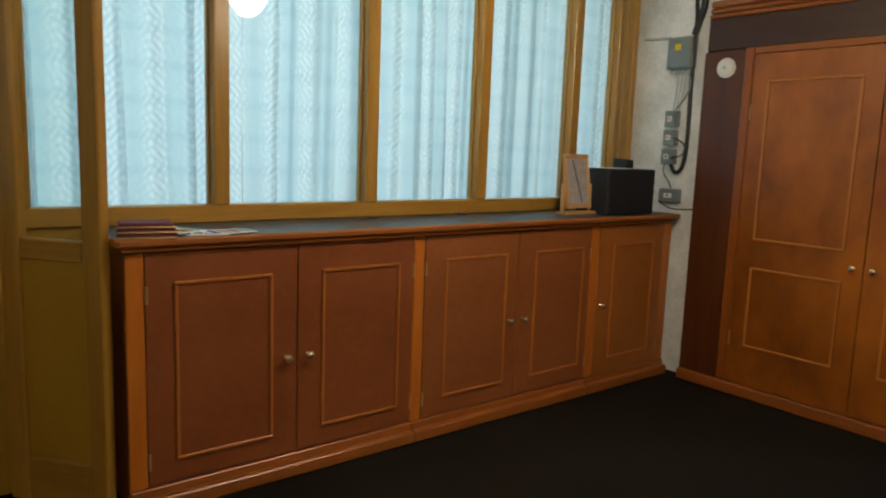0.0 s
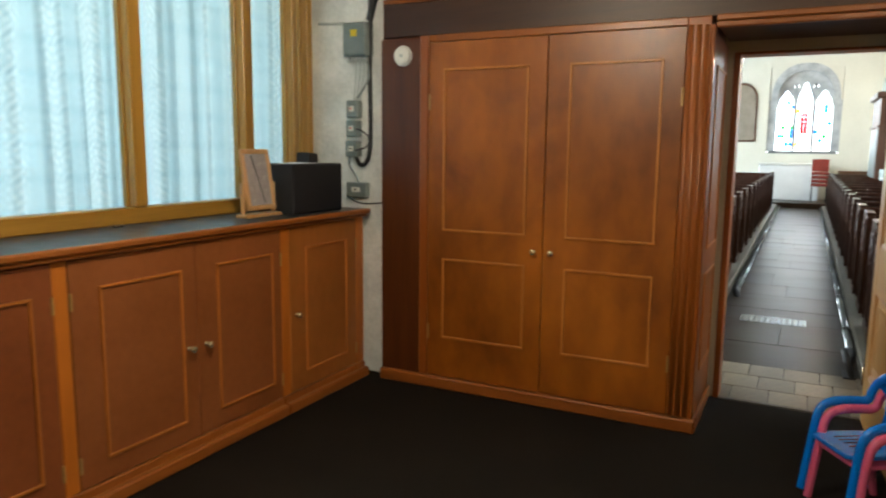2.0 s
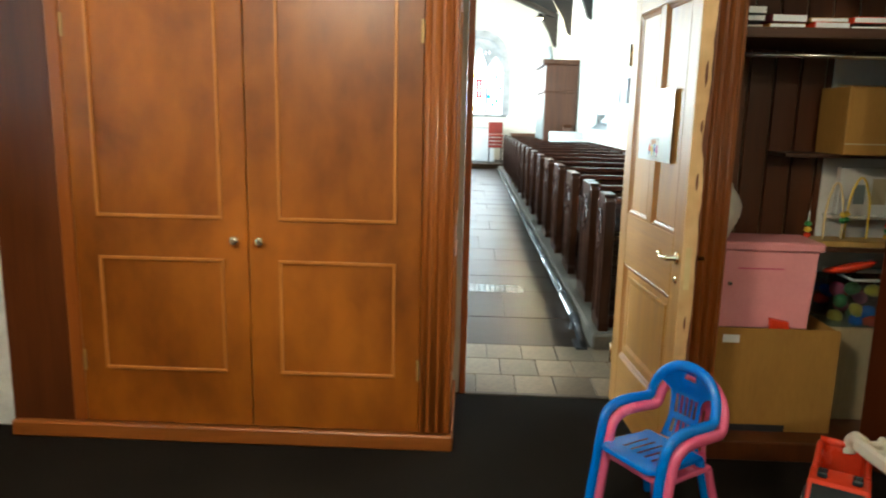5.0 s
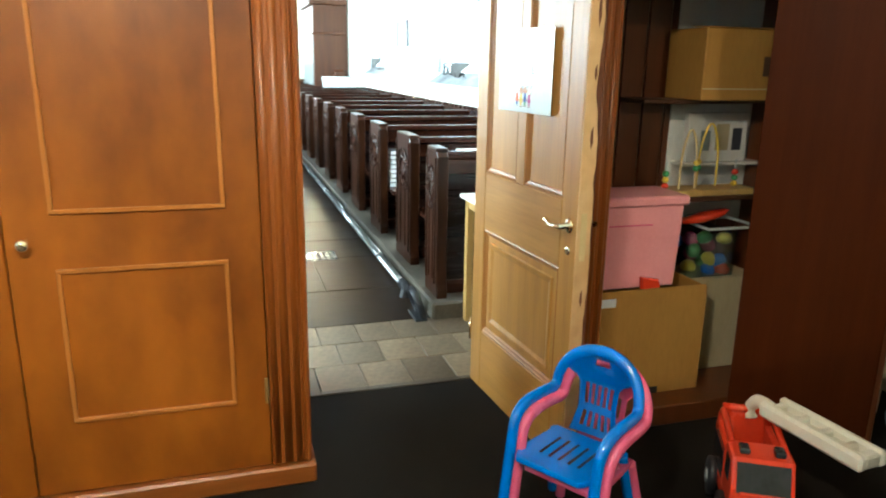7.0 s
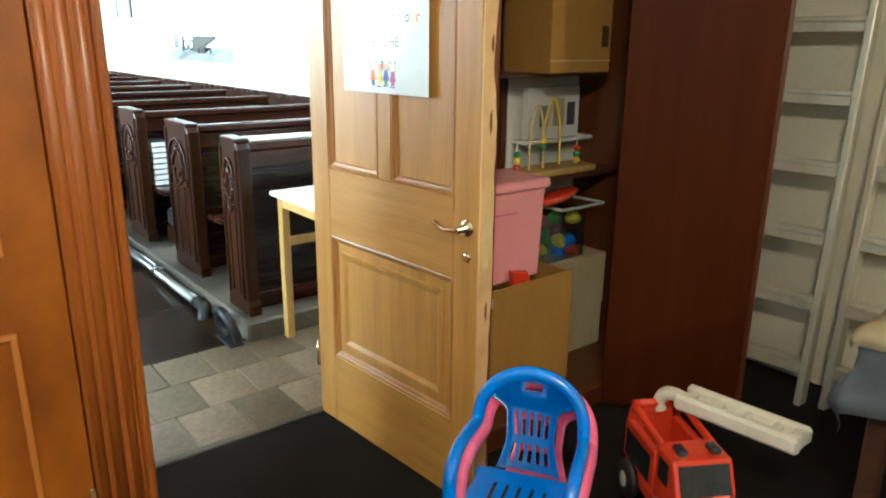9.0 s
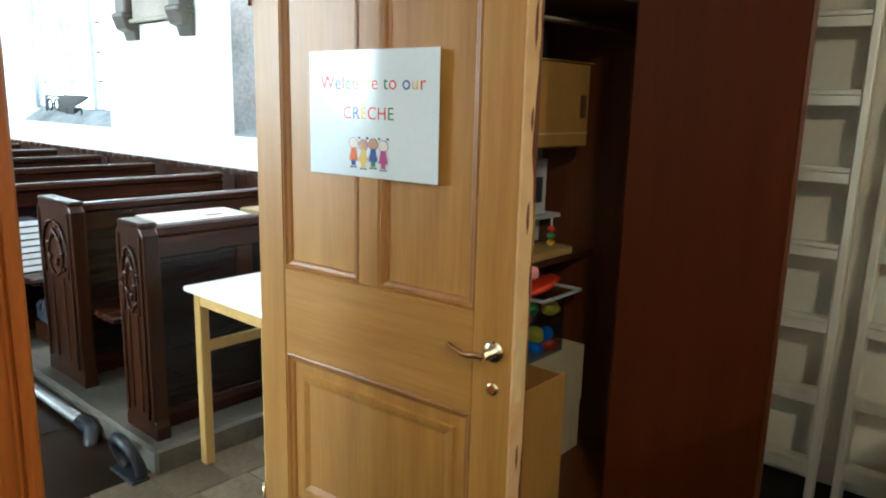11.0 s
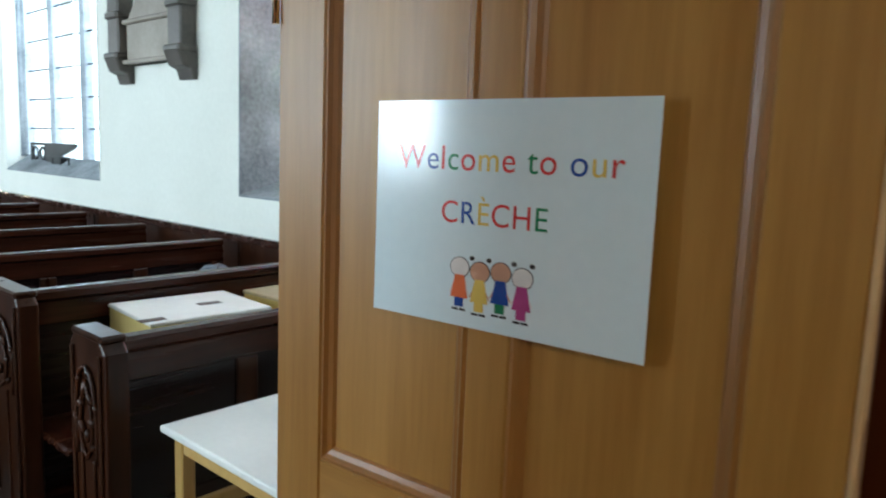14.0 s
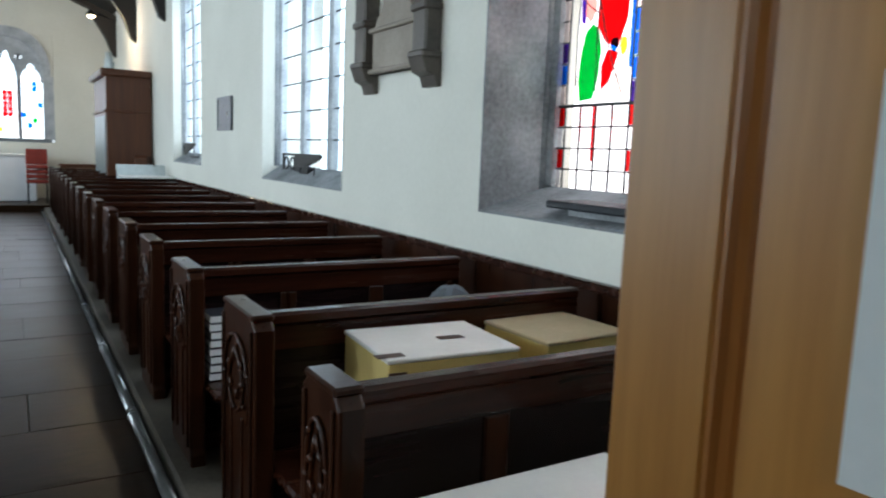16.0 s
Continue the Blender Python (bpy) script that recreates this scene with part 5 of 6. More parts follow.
def draped(lo, hi, z, drop, mat, label, m, seed):
    """A cloth lying on a top, falling in folds over its edges."""
    (x0, y0), (x1, y1) = lo, hi
    bm, n, rows = bmesh.new(), 30, []
    rnd = random.Random(seed)
    ph = rnd.uniform(0, 6)
    for j in range(n + 1):
        row = []
        for i in range(n + 1):
            x, y = x0 - drop + (x1 - x0 + 2 * drop) * i / n, y0 - drop + (y1 - y0 + 2 * drop) * j / n
            cx, cy = min(max(x, x0), x1), min(max(y, y0), y1)
            over = math.hypot(x - cx, y - cy)
            fold = 0.022 * math.sin(22 * (x + y) + ph) * min(over / 0.1, 1)
            ux, uy = (x - cx) / (over or 1), (y - cy) / (over or 1)
            row.append(bm.verts.new((cx + ux * (0.02 + fold + 0.12 * over), cy + uy * (0.02 + fold + 0.12 * over), z - over + 0.004 * noise.noise((x * 8, y * 8, seed)))))
        rows.append(row)
    for r, s in zip(rows, rows[1:]):
        for i in range(n):
            bm.faces.new((r[i], r[i + 1], s[i + 1], s[i])).smooth = True
    bmesh.ops.solidify(bm, geom=bm.faces[:], thickness=0.004)
    return solo("tablecloth", bm, mat, label, "tablecloth", m)


draped((-0.31, -0.41), (0.31, 0.41), 0.722, 0.20, M["cloth_grey"], "grey cloth hanging over the small table", tb.matrix_basis.copy(), 2)
draped((-0.315, -0.415), (0.315, 0.415), 0.738, 0.045, M["cloth_cream"], "cream cloth laid over the grey one", tb.matrix_basis.copy(), 5)

# ---- the nave ----
NAVE = pose(5.55, -0.53, 0.0)   # x along the aisle, y to the north, from the end of the first pew


def in_nave(x, y, z=0.0, rz=0.0):
    return NAVE @ pose(x, y, z, 0, 0, rz)


WALL = -1.47        # face of the south wall
EAST = 16.45         # face of the east wall
NORTH = 6.5
structure("nave_floor", box((-1.56, WALL - 0.1, -0.25), (EAST + 0.2, NORTH, -0.012), 0), M["mortar"], "dark joints under the stone floor of the nave", "floor", NAVE)
S_WINDOWS = ((-0.93, 1.07, 1.17, 3.8), (2.91, 4.92, 1.16, 3.8), (7.53, 9.41, 1.20, 3.8))
structure("wall_nave_south", wall_with_holes(-1.45, EAST, -0.2, 4.6, S_WINDOWS, WALL - 0.62, WALL, "y"), M["plaster"], "cream plastered nave wall with deep windows", "wall", NAVE)
E_WINDOW = (-0.22, 1.60, 1.40, 2.75)
structure("wall_nave_east", wall_with_holes(WALL - 0.6, NORTH, -0.2, 6.2, [(E_WINDOW[0], E_WINDOW[1], E_WINDOW[2], 3.75)], EAST, EAST + 0.5, "x"), M["plaster"], "cream plastered east wall with a traceried window", "wall", NAVE)
# unseen north openings, added only to let fill light into the nave
N_LIGHT_OPENINGS = tuple((x, x + 1.6, 1.3, 3.6) for x in (-1.3, 1.9, 5.4, 9.0, 13.0))
structure("wall_nave_north", wall_with_holes(-1.6, EAST, -0.2, 5.0, N_LIGHT_OPENINGS, NORTH, NORTH + 0.5, "y"), M["plaster"], "unseen cream north wall with openings added to light the nave", "wall", NAVE)
structure("wall_nave_west", wall_with_holes(-2.7, 7.4, 0.0, 6.0, [(-0.66, 0.40, 0, 2.03)], DOORX + 0.121, DOORX + 0.20, "x"), M["plaster"], "cream wall round the doorway, nave side", "wall")
structure("nave_roof", merged(box((-1.6, 1.9, 5.6), (EAST + 0.2, NORTH + 0.3, 5.7), 0), prism([(WALL - 0.3, 4.25), (1.9, 5.6), (1.9, 5.72), (WALL - 0.3, 4.37)], -1.6, EAST + 0.2, "x")), M["beam"], "black boarded nave roof", "ceiling", NAVE)
for k in range(6):
    bx = 1.0 + 3.0 * k
    b = thing("roof_beam", "black oak roof beam on a carved bracket", "beam", in_nave(bx, WALL, 0), "roof beams")
    part("rafter", prism([(0.0, 4.13), (3.2, 5.47), (3.2, 5.60), (0.0, 4.26)], -0.12, 0.12, "x", 0.01), M["beam"], b)
    part("bracket", prism([(0.0, 3.35), (0.10, 3.42), (0.22, 3.75), (0.55, 4.30), (0.0, 4.15)], -0.09, 0.09, "x", 0.02), M["beam"], b)

# windows of the south wall
LEADS = M["lead"]


def south_window(x0, x1, z0, z1, stained):
    w = thing("window", "tall stone window with stained glass" if stained else "tall stone window with leaded clear glass", "window", NAVE @ pose(0, WALL, 0), "nave windows", "structure")
    depth = 0.46 if stained else 0.20
    gx0, gx1, gz0 = x0 + 0.03, x1 - 0.03, z0 + 0.13
    for s, a, g in ((1, x0, gx0), (-1, x1, gx1)):
        part("reveal", prism([(a, 0.003), (a - 0.006 * s, -depth), (g, -depth), (g, -depth + 0.02), (a + 0.012 * s, 0.003)], z0, z1, "z"), M["window_stone"] if stained else M["plaster"], w, "splayed stone reveal")
        part("jamb_shaft", tube([(g - 0.02 * s, -depth + 0.06, gz0), (g - 0.02 * s, -depth + 0.06, z1)], 0.030), M["window_stone" if stained else "glare_stone"], w)
    part("sill", prism([(0.003, z0), (0.003, z0 + 0.012), (-depth + 0.02, gz0 + 0.012), (-depth + 0.02, z0)], x0, x1, "x"), M["window_stone"], w, "sloping stone sill")
    lights = 3
    step = (gx1 - gx0) / lights
    for k in range(lights + 1):
        part("mullion", box((gx0 + step * k - 0.035, -depth - 0.05, gz0), (gx0 + step * k + 0.035, -depth + 0.05, z1), 0.02), M["window_stone" if stained else "glare_stone"], w)
    rnd = random.Random(int(x0 * 10) + 50)
    for k in range(lights):
        a, b = gx0 + step * k + 0.035, gx0 + step * (k + 1) - 0.035
        if not stained:
            pn = part("pane", box((a, -depth - 0.004, gz0), (b, -depth, z1), 0), M["lit_glass"], w, "clear leaded glass")
            pn.visible_shadow = False
            for z in [gz0 + 0.26 * j for j in range(1, 9)]:
                part("saddle_bar", box((a, -depth, z - 0.006), (b, -depth + 0.008, z + 0.006), 0), LEADS, w)
        else:
            wide, high = b - a, z1 - gz0
            cols, dz, edge = 4, 0.112, 0.055
            clear = part("pane", box((a, -depth - 0.004, gz0), (b, -depth, z1), 0), M["stain_pale"], w, "pale background glass")
            clear.visible_shadow = False

            def glass(name, outline, tone):
                g = part(name, prism([(a + wide * (1 - u), gz0 + v) for u, v in outline], -depth + 0.001, -depth + 0.003, "y"), M[tone], w)
                g.visible_shadow = False

            def oval(u, v, ru, rv, lean=0.0, count=14):
                return [(u + ru * math.cos(math.tau * q / count) + lean * math.sin(math.tau * q / count), v + rv * math.sin(math.tau * q / count) * (1 + 0.12 * math.sin(3 * math.tau * q / count))) for q in range(count)]

            for q in range(22):
                for u in (0.0, 1 - edge / wide):
                    if q > 3 or q % 2:
                        v = dz * q
                        glass("border_pane", [(u + 0.01, v + 0.006), (u + edge / wide - 0.01, v + 0.006), (u + edge / wide - 0.01, v + dz - 0.006), (u + 0.01, v + dz - 0.006)], rnd.choice(("stain_blue", "stain_violet", "stain_red", "stain_pale", "stain_gold", "stain_blue")) if q > 3 else "stain_red")
            for u, thick, top in ((0.30, 0.020, 0.18), (0.46, 0.055, 0.28), (0.70, 0.020, 0.18)):
                glass("red_staff", [(u, 0.44 - top), (u + thick, 0.44 - top), (u + thick, 0.44), (u, 0.44)], "stain_red")
            glass("robe_pane", [(0.27, 0.47), (0.44, 0.48), (0.50, 0.58), (0.52, 0.72), (0.48, 0.82), (0.40, 0.86), (0.31, 0.82), (0.26, 0.72), (0.24, 0.58)], "stain_green")
            glass("robe_pane", [(0.46, 0.84), (0.56, 0.76), (0.72, 0.72), (0.82, 0.86), (0.84, 1.06), (0.74, 1.22), (0.56, 1.24), (0.46, 1.10)], "stain_red")
            glass("robe_pane", [(0.54, 0.52), (0.64, 0.56), (0.74, 0.70), (0.60, 0.72), (0.53, 0.64)], "stain_red")
            glass("drapery_pane", [(0.66, 0.49), (0.84, 0.50), (0.84, 0.66), (0.76, 0.70), (0.68, 0.58)], "stain_pale")
            glass("face_pane", oval(0.36, 0.95, 0.075, 0.075), "stain_rose")
            glass("face_pane", oval(0.64, 1.30, 0.075, 0.080), "stain_rose")
            glass("orb_pane", oval(0.68, 0.74, 0.050, 0.036), "stain_blue")
            glass("orb_pane", oval(0.79, 0.73, 0.045, 0.045), "stain_gold")
            glass("mantle_pane", [(0.24, 0.88), (0.30, 0.86), (0.29, 1.06), (0.36, 1.20), (0.28, 1.30), (0.23, 1.10)], "stain_violet")
            glass("mantle_pane", [(0.86, 0.62), (0.90, 0.62), (0.90, 1.20), (0.86, 1.20)], "stain_blue")
            for u, v, tone in ((0.34, 1.42, "stain_gold"), (0.60, 1.46, "stain_blue"), (0.48, 1.62, "stain_red"), (0.70, 1.72, "stain_violet"), (0.32, 1.78, "stain_green"), (0.56, 1.95, "stain_gold")):
                glass("canopy_pane", oval(u, v, 0.10, 0.085, 0.02, 9), tone)
            for q in range(23):
                v = gz0 + dz * q
                if q in (4, 9, 14) or q < 4:
                    part("lead_bar", box((a, -depth - 0.005, v - (0.008 if q == 4 else 0.004)), (b, -depth + 0.006, v + (0.008 if q == 4 else 0.004)), 0), LEADS, w)
                else:
                    for c0, c1 in ((a, a + edge), (b - edge, b)):
                        part("lead_bar", box((c0, -depth - 0.005, v - 0.003), (c1, -depth + 0.006, v + 0.003), 0), LEADS, w)
            for u in [a + edge, b - edge] + [a + edge + (wide - 2 * edge) * q / cols for q in range(1, cols)]:
                part("lead_came", box((u - 0.003, -depth - 0.005, gz0), (u + 0.003, -depth + 0.006, z1 if u in (a + edge, b - edge) else gz0 + dz * 4), 0), LEADS, w)
            for u0, v0, u1, v1 in ((0.2, 0.50, 0.52, 0.96), (0.52, 0.52, 0.5, 1.2), (0.52, 0.9, 0.84, 1.05), (0.3, 1.1, 0.72, 1.25), (0.2, 1.2, 0.8, 1.55), (0.78, 0.55, 0.74, 1.2)):
                part("lead_line", tube([(a + wide * u0, -depth + 0.004, gz0 + v0), (a + wide * (u0 + u1) / 2 + 0.02, -depth + 0.004, gz0 + (v0 + v1) / 2), (a + wide * u1, -depth + 0.004, gz0 + v1)], 0.004, 5), LEADS, w)
    return w


for k, (x0, x1, z0, z1) in enumerate(S_WINDOWS):
    south_window(x0, x1, z0, z1, k == 0)
    window_light("nave_daylight", NAVE @ look(((x0 + x1) / 2, WALL - 0.60, (z0 + z1) / 2 + 0.1), ((x0 + x1) / 2, WALL + 2, 1.6)), x1 - x0 - 0.3, z1 - z0 - 0.3, 68, DAY)
# fill lamps in the made-up north openings; the first brightens the entrance floor
for x0, x1, z0, z1 in N_LIGHT_OPENINGS:
    window_light("nave_daylight", NAVE @ look(((x0 + x1) / 2, NORTH + 0.2, (z0 + z1) / 2), ((x0 + x1) / 2, 0, 1.4)), x1 - x0, z1 - z0, 150 if x0 < 0 else 250, DAY)
structure("backdrop", merged(box((-4, WALL - 3.0, -1), (14, WALL - 2.98, 8), 0), box((EAST + 3.0, -8, -1), (EAST + 3.02, 10, 9), 0)), M["daylight"], "bright overcast sky beyond the windows", "sky", NAVE)
structure("ground", box((-400, -400, -0.6), (400, 400, -0.5), 0), M["kerb"], "plain ground outside the church", "ground")


# east window: three lights under a pointed arch
def arch(w, spring, peak, n=10):
    """Half outline of a pointed arch, from the right springing over the peak to the left one."""
    pts = []
    for k in range(n + 1):
        a = k / n
        pts.append((w * math.cos(a * math.pi / 2) ** 0.9 if k < n else 0.0, spring + (peak - spring) * math.sin(a * math.pi / 2) ** 0.85))
    return pts + [(-x, z) for x, z in pts[-2::-1]]


ew = thing("window", "pointed east window of three stained lights", "window", in_nave(EAST, 0.69, 0.10), "nave windows", "structure")
outer, inner = arch(0.86, 2.75, 3.76), arch(0.70, 2.70, 3.55)
body = bmesh.new()
merged(body, prism([(-0.86, 2.75), *outer[::-1], (0.90, 2.75), (0.90, 3.80), (-0.90, 3.80), (-0.90, 2.75)][::-1], 0.02, 0.40, "x"))
part("arch_spandrel", body, M["plaster"], ew)
jb = bmesh.new()
for s in (-1, 1):
    box((0.05, min(0.70 * s, 0.93 * s), 1.34), (0.35, max(0.70 * s, 0.93 * s), 2.76), 0.01, jb)
for (a, b), (c, d), (e, f), (g, h) in zip(outer, outer[1:], inner, inner[1:]):
    quad = prism([(a, b), (c, d), (g, h), (e, f)], -0.01, 0.35, "x")
    merged(jb, quad)
part("arch_moulding", jb, M["glare_stone"], ew, "grey stone arch and jambs")
part("sill", box((-0.02, -0.86, 1.28), (0.35, 0.86, 1.36), 0.01), M["window_stone"], ew)
for y in (-0.235, 0.235):
    part("mullion", box((0.15, y - 0.04, 1.36), (0.28, y + 0.04, 3.25), 0.02), M["window_stone"], ew)
tracery_plate = bmesh.new()
for k in range(-35, 35):
    ya, yb = 0.02 * k, 0.02 * (k + 1)
    ym = (ya + yb) / 2
    cell = min((abs(ym + 0.47), -0.47, 3.02), (abs(ym), 0.0, 3.26), (abs(ym - 0.47), 0.47, 3.02))
    off = cell[0] / 0.20
    low = 2.62 if off >= 1 else 2.70 + (cell[2] - 2.70) * (1 - off ** 1.6) - (0.05 if 0.35 < off < 0.6 else 0.0)
    top = 2.80 + 0.86 * math.sqrt(max(0.0, 1 - (abs(ym) / 0.74) ** 1.8))
    eyelet = abs(abs(ym) - 0.235)
    if eyelet < 0.06:
        cut = 0.07 * math.sqrt(1 - (eyelet / 0.06) ** 2)
        if low < 3.14 - cut < top:
            box((0.14, ya, low), (0.26, yb, 3.14 - cut), 0, tracery_plate)
        low = 3.14 + cut
    if top > low:
        box((0.14, ya, low), (0.26, yb, top), 0, tracery_plate)
part("tracery", tracery_plate, M["glare_stone"], ew, "cusped stone tracery in the head")
rnd = random.Random(8)
for k in range(3):
    y0, y1 = (-0.70 + 0.47 * k + 0.01, -0.70 + 0.47 * (k + 1) - 0.04)
    head = arch((y1 - y0) / 2, 2.75, 3.05 + 0.22 * (k == 1), 5)
    part("cusp_head", prism([(a + (y0 + y1) / 2, b) for a, b in head] + [(y0, 3.5), (y1, 3.5)][:0], 0.16, 0.20, "x"), M["lit_glass"], ew).visible_shadow = False
    for j in range(12):
        for i in range(4):
            tone = rnd.choice(("stain_pale", "stain_pale", "lit_glass", "lit_glass", "lit_glass", "stain_pale", "stain_blue" if k != 1 else "stain_gold"))
            if k == 1 and 4 <= j <= 8 and i in (1, 2):
                tone = "stain_red"
            elif k == 2 and 3 <= j <= 6 or (k == 0 and j == 3):
                tone = rnd.choice(("stain_green", "stain_pale", "stain_blue", "lit_glass"))
            dy, dz = (y1 - y0) / 4, 1.39 / 12
            q = part("pane", box((0.20, y0 + dy * i + 0.004, 1.36 + dz * j + 0.003), (0.204, y0 + dy * (i + 1) - 0.004, 1.36 + dz * (j + 1) - 0.003), 0), M[tone], ew)
            q.visible_shadow = False
window_light("nave_daylight", NAVE @ look((EAST - 0.05, 0.69, 2.4), (0, 0.69, 1.2)), 1.3, 1.8, 14, DAY)

# wall tablet, plaque, ledge
tablet = thing("wall_monument", "carved brown marble wall monument on brackets", "monument", in_nave(1.50, WALL, 1.85))
part("slab", prism([(0.20, 0.12), (0.82, 0.12), (0.82, 0.40), (0.68, 0.55), (0.68, 1.3), (0.34, 1.3), (0.34, 0.55), (0.20, 0.40)], 0.0, 0.06, "y", 0.008), M["monument"], tablet, "pale marble slab")
for x in (0.02, 0.84):
    part("pilaster", box((x, 0.0, 0.16), (x + 0.16, 0.11, 1.4), 0.012), M["monument_dark"], tablet)
    part("bracket", prism([(0.0, 0.0), (0.03, 0.0), (0.05, 0.06), (0.10, 0.08), (0.13, 0.16), (0.0, 0.16)], x - 0.01, x + 0.17, "x", 0.01), M["monument_dark"], tablet)
    part("collar", box((x - 0.01, 0.0, 0.42), (x + 0.17, 0.125, 0.47), 0.012), M["monument_dark"], tablet)
    part("foot_moulding", box((x - 0.015, 0.0, 0.155), (x + 0.175, 0.135, 0.20), 0.012), M["monument_dark"], tablet)
for z in (0.12, 0.38):
    part("ledge", box((0.18, 0.0, z), (0.84, 0.085, z + 0.03), 0.008), M["monument"], tablet)
part("headboard", box((0.0, 0.0, 1.4), (1.02, 0.13, 1.48), 0.015), M["monument_dark"], tablet)
pl = thing("wall_plaque", "small dark plaque on the cream wall", "plaque", in_nave(6.0, WALL, 1.64))
part("plate", box((0, 0.0, 0), (0.62, 0.02, 0.38), 0.004), M["plaque"], pl)
part("rim", ring((0, 0), (0.62, 0.38), 0.02, (0.018, 0.028)), M["plaque"], pl)
for x in (3.75, 8.2):
    hb = thing("window_grille", "small black iron book rest on the window sill", "stand", in_nave(x, WALL - 0.10, 1.16))
    for a in (0.0, 0.16, 0.34):
        part("bar", box((a, -0.006, 0.0), (a + 0.012, 0.006, 0.15), 0), M["iron"], hb)
    for z in (0.0, 0.07, 0.14):
        part("rail", box((0.0, -0.006, z), (0.50, 0.006, z + 0.012), 0), M["iron"], hb)
    part("slope", prism([(0.16, 0.14), (0.52, 0.14), (0.18, 0.02)], -0.09, 0.0, "y"), M["iron"], hb)
cush = thing("window_cushion", "dark slate shelf board on the window sill", "board", in_nave(-0.05, WALL - 0.20, 1.195, 0))
part("board", box((-0.42, -0.16, 0.04), (0.62, 0.16, 0.075), 0.008), M["black_cloth"], cush)
part("block", box((-0.30, -0.12, 0.0), (0.50, 0.12, 0.04), 0.004), M["window_stone"], cush)


# pews
def tracery(x0, x1, z0, z1):
    """Carved leaf scrolls and two lancet grooves, proud of the bench end."""
    bm = bmesh.new()
    mid = (x0 + x1) / 2
    w = (x1 - x0) / 2
    for k in range(12):
        a = math.tau * k / 12 + 0.3
        r = w * (0.95 if k % 2 else 0.55)
        s = 0.010 if k % 2 else 0.014
        own = bmesh.new()
        bmesh.ops.create_icosphere(own, subdivisions=1, radius=1)
        bmesh.ops.transform(own, matrix=Matrix.Translation((mid + r * math.cos(a), 0.006, (z0 + z1) / 2 + (z1 - z0) / 2 * (0.92 if k % 2 else 0.5) * math.sin(a))) @ Matrix.Rotation(a, 4, "Y") @ Matrix.Diagonal((s * 1.7, 0.010, s, 1)), verts=own.verts)
        merged(bm, own)
    for s in (-1, 1):
        merged(bm, tube([(mid + s * w * 0.9, 0.004, z0), (mid + s * w, 0.005, (z0 + z1) / 2), (mid + s * w * 0.6, 0.006, z1 - 0.02), (mid, 0.006, z1)], 0.007, 6, smooth=1))
        merged(bm, tube([(mid, 0.005, z0), (mid + s * w * 0.5, 0.006, z0 + 0.04), (mid + s * w * 0.55, 0.006, (z0 + z1) / 2), (mid, 0.006, z1 - 0.04)], 0.006, 6, smooth=1))
    for f in bm.faces:
        f.smooth = True
    return bm


def bench_end(width, h, base):
    c = 0.035
    return prism([(-0.012, base), (width + 0.012, base), (width + 0.012, base + 0.05), (width, base + 0.075), (width, h - c), (width - c, h), (c, h), (0.0, h - c), (0.0, base + 0.075), (-0.012, base + 0.05)], -0.065, 0.0, "y", 0.008)


PEW_L, PEW_H, PITCH = 1.42, 0.945, 0.93


def pew(m, seat, width, length, flip, label, group):
    """One pew across the nave; the aisle end stands at x 0 to width, y 0, and the bench runs to -y (or +y when flipped)."""
    p = thing("pew", label, "pew", m, group)
    e = part("bench_end", bench_end(width, PEW_H, 0.10), M["pew"], p, "carved bench end with leaf tracery")
    part("capping", box((0.02, -0.07, PEW_H - 0.012), (width - 0.02, 0.004, PEW_H + 0.010), 0.010), M["pew"], e)
    part("carving", tracery(0.045, width - 0.045, 0.60, 0.86), M["pew"], e, "raised carved leaf tracery")
    for k in (0.33, 0.66):
        part("fillet", box((width * k - 0.006, 0.0, 0.20), (width * k + 0.006, 0.007, 0.60), 0.003), M["pew"], e)
    for x in (0.02, width - 0.035):
        part("edge_bead", box((x, 0.0, 0.18), (x + 0.015, 0.009, PEW_H - 0.04), 0.004), M["pew"], e)
    bx = width * 0.45
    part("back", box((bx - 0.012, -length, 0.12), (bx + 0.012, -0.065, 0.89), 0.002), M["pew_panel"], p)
    part("top_rail", box((bx - 0.030, -length, 0.885), (bx + 0.030, -0.06, 0.93), 0.010), M["pew_rail"], p)
    part("under_rail", box((bx - 0.020, -length, 0.80), (bx + 0.020, -0.06, 0.885), 0.004), M["pew_rail"], p)
    for k in range(1, 4):
        y = -0.065 - (length - 0.065) * k / 3.0
        part("muntin", box((bx - 0.022, y - 0.0, 0.46), (bx - 0.010, y + 0.075, 0.80), 0.003), M["pew"], p)
    part("base_board", box((bx - 0.03, -length, 0.10), (bx + 0.03, -0.065, 0.18), 0.004), M["pew_rail"], p)
    if seat:
        part("seat", box((bx - 0.36, -length, 0.43), (bx - 0.012, -0.065, 0.46), 0.010), M["pew_rail"], p)
        part("seat_bracket", prism([(bx - 0.33, 0.43), (bx - 0.012, 0.43), (bx - 0.012, 0.12), (bx - 0.06, 0.12), (bx - 0.10, 0.36)], -length * 0.5, -length * 0.5 + 0.03, "y"), M["pew"], p)
        part("book_ledge", box((bx + 0.012, -length, 0.70), (bx + 0.12, -0.065, 0.72), 0.004), M["pew_rail"], p)
    if flip:
        for o in p.children_recursive:
            o.data.transform(Matrix.Diagonal((1, -1, 1, 1)))
            o.data.flip_normals()
    return p


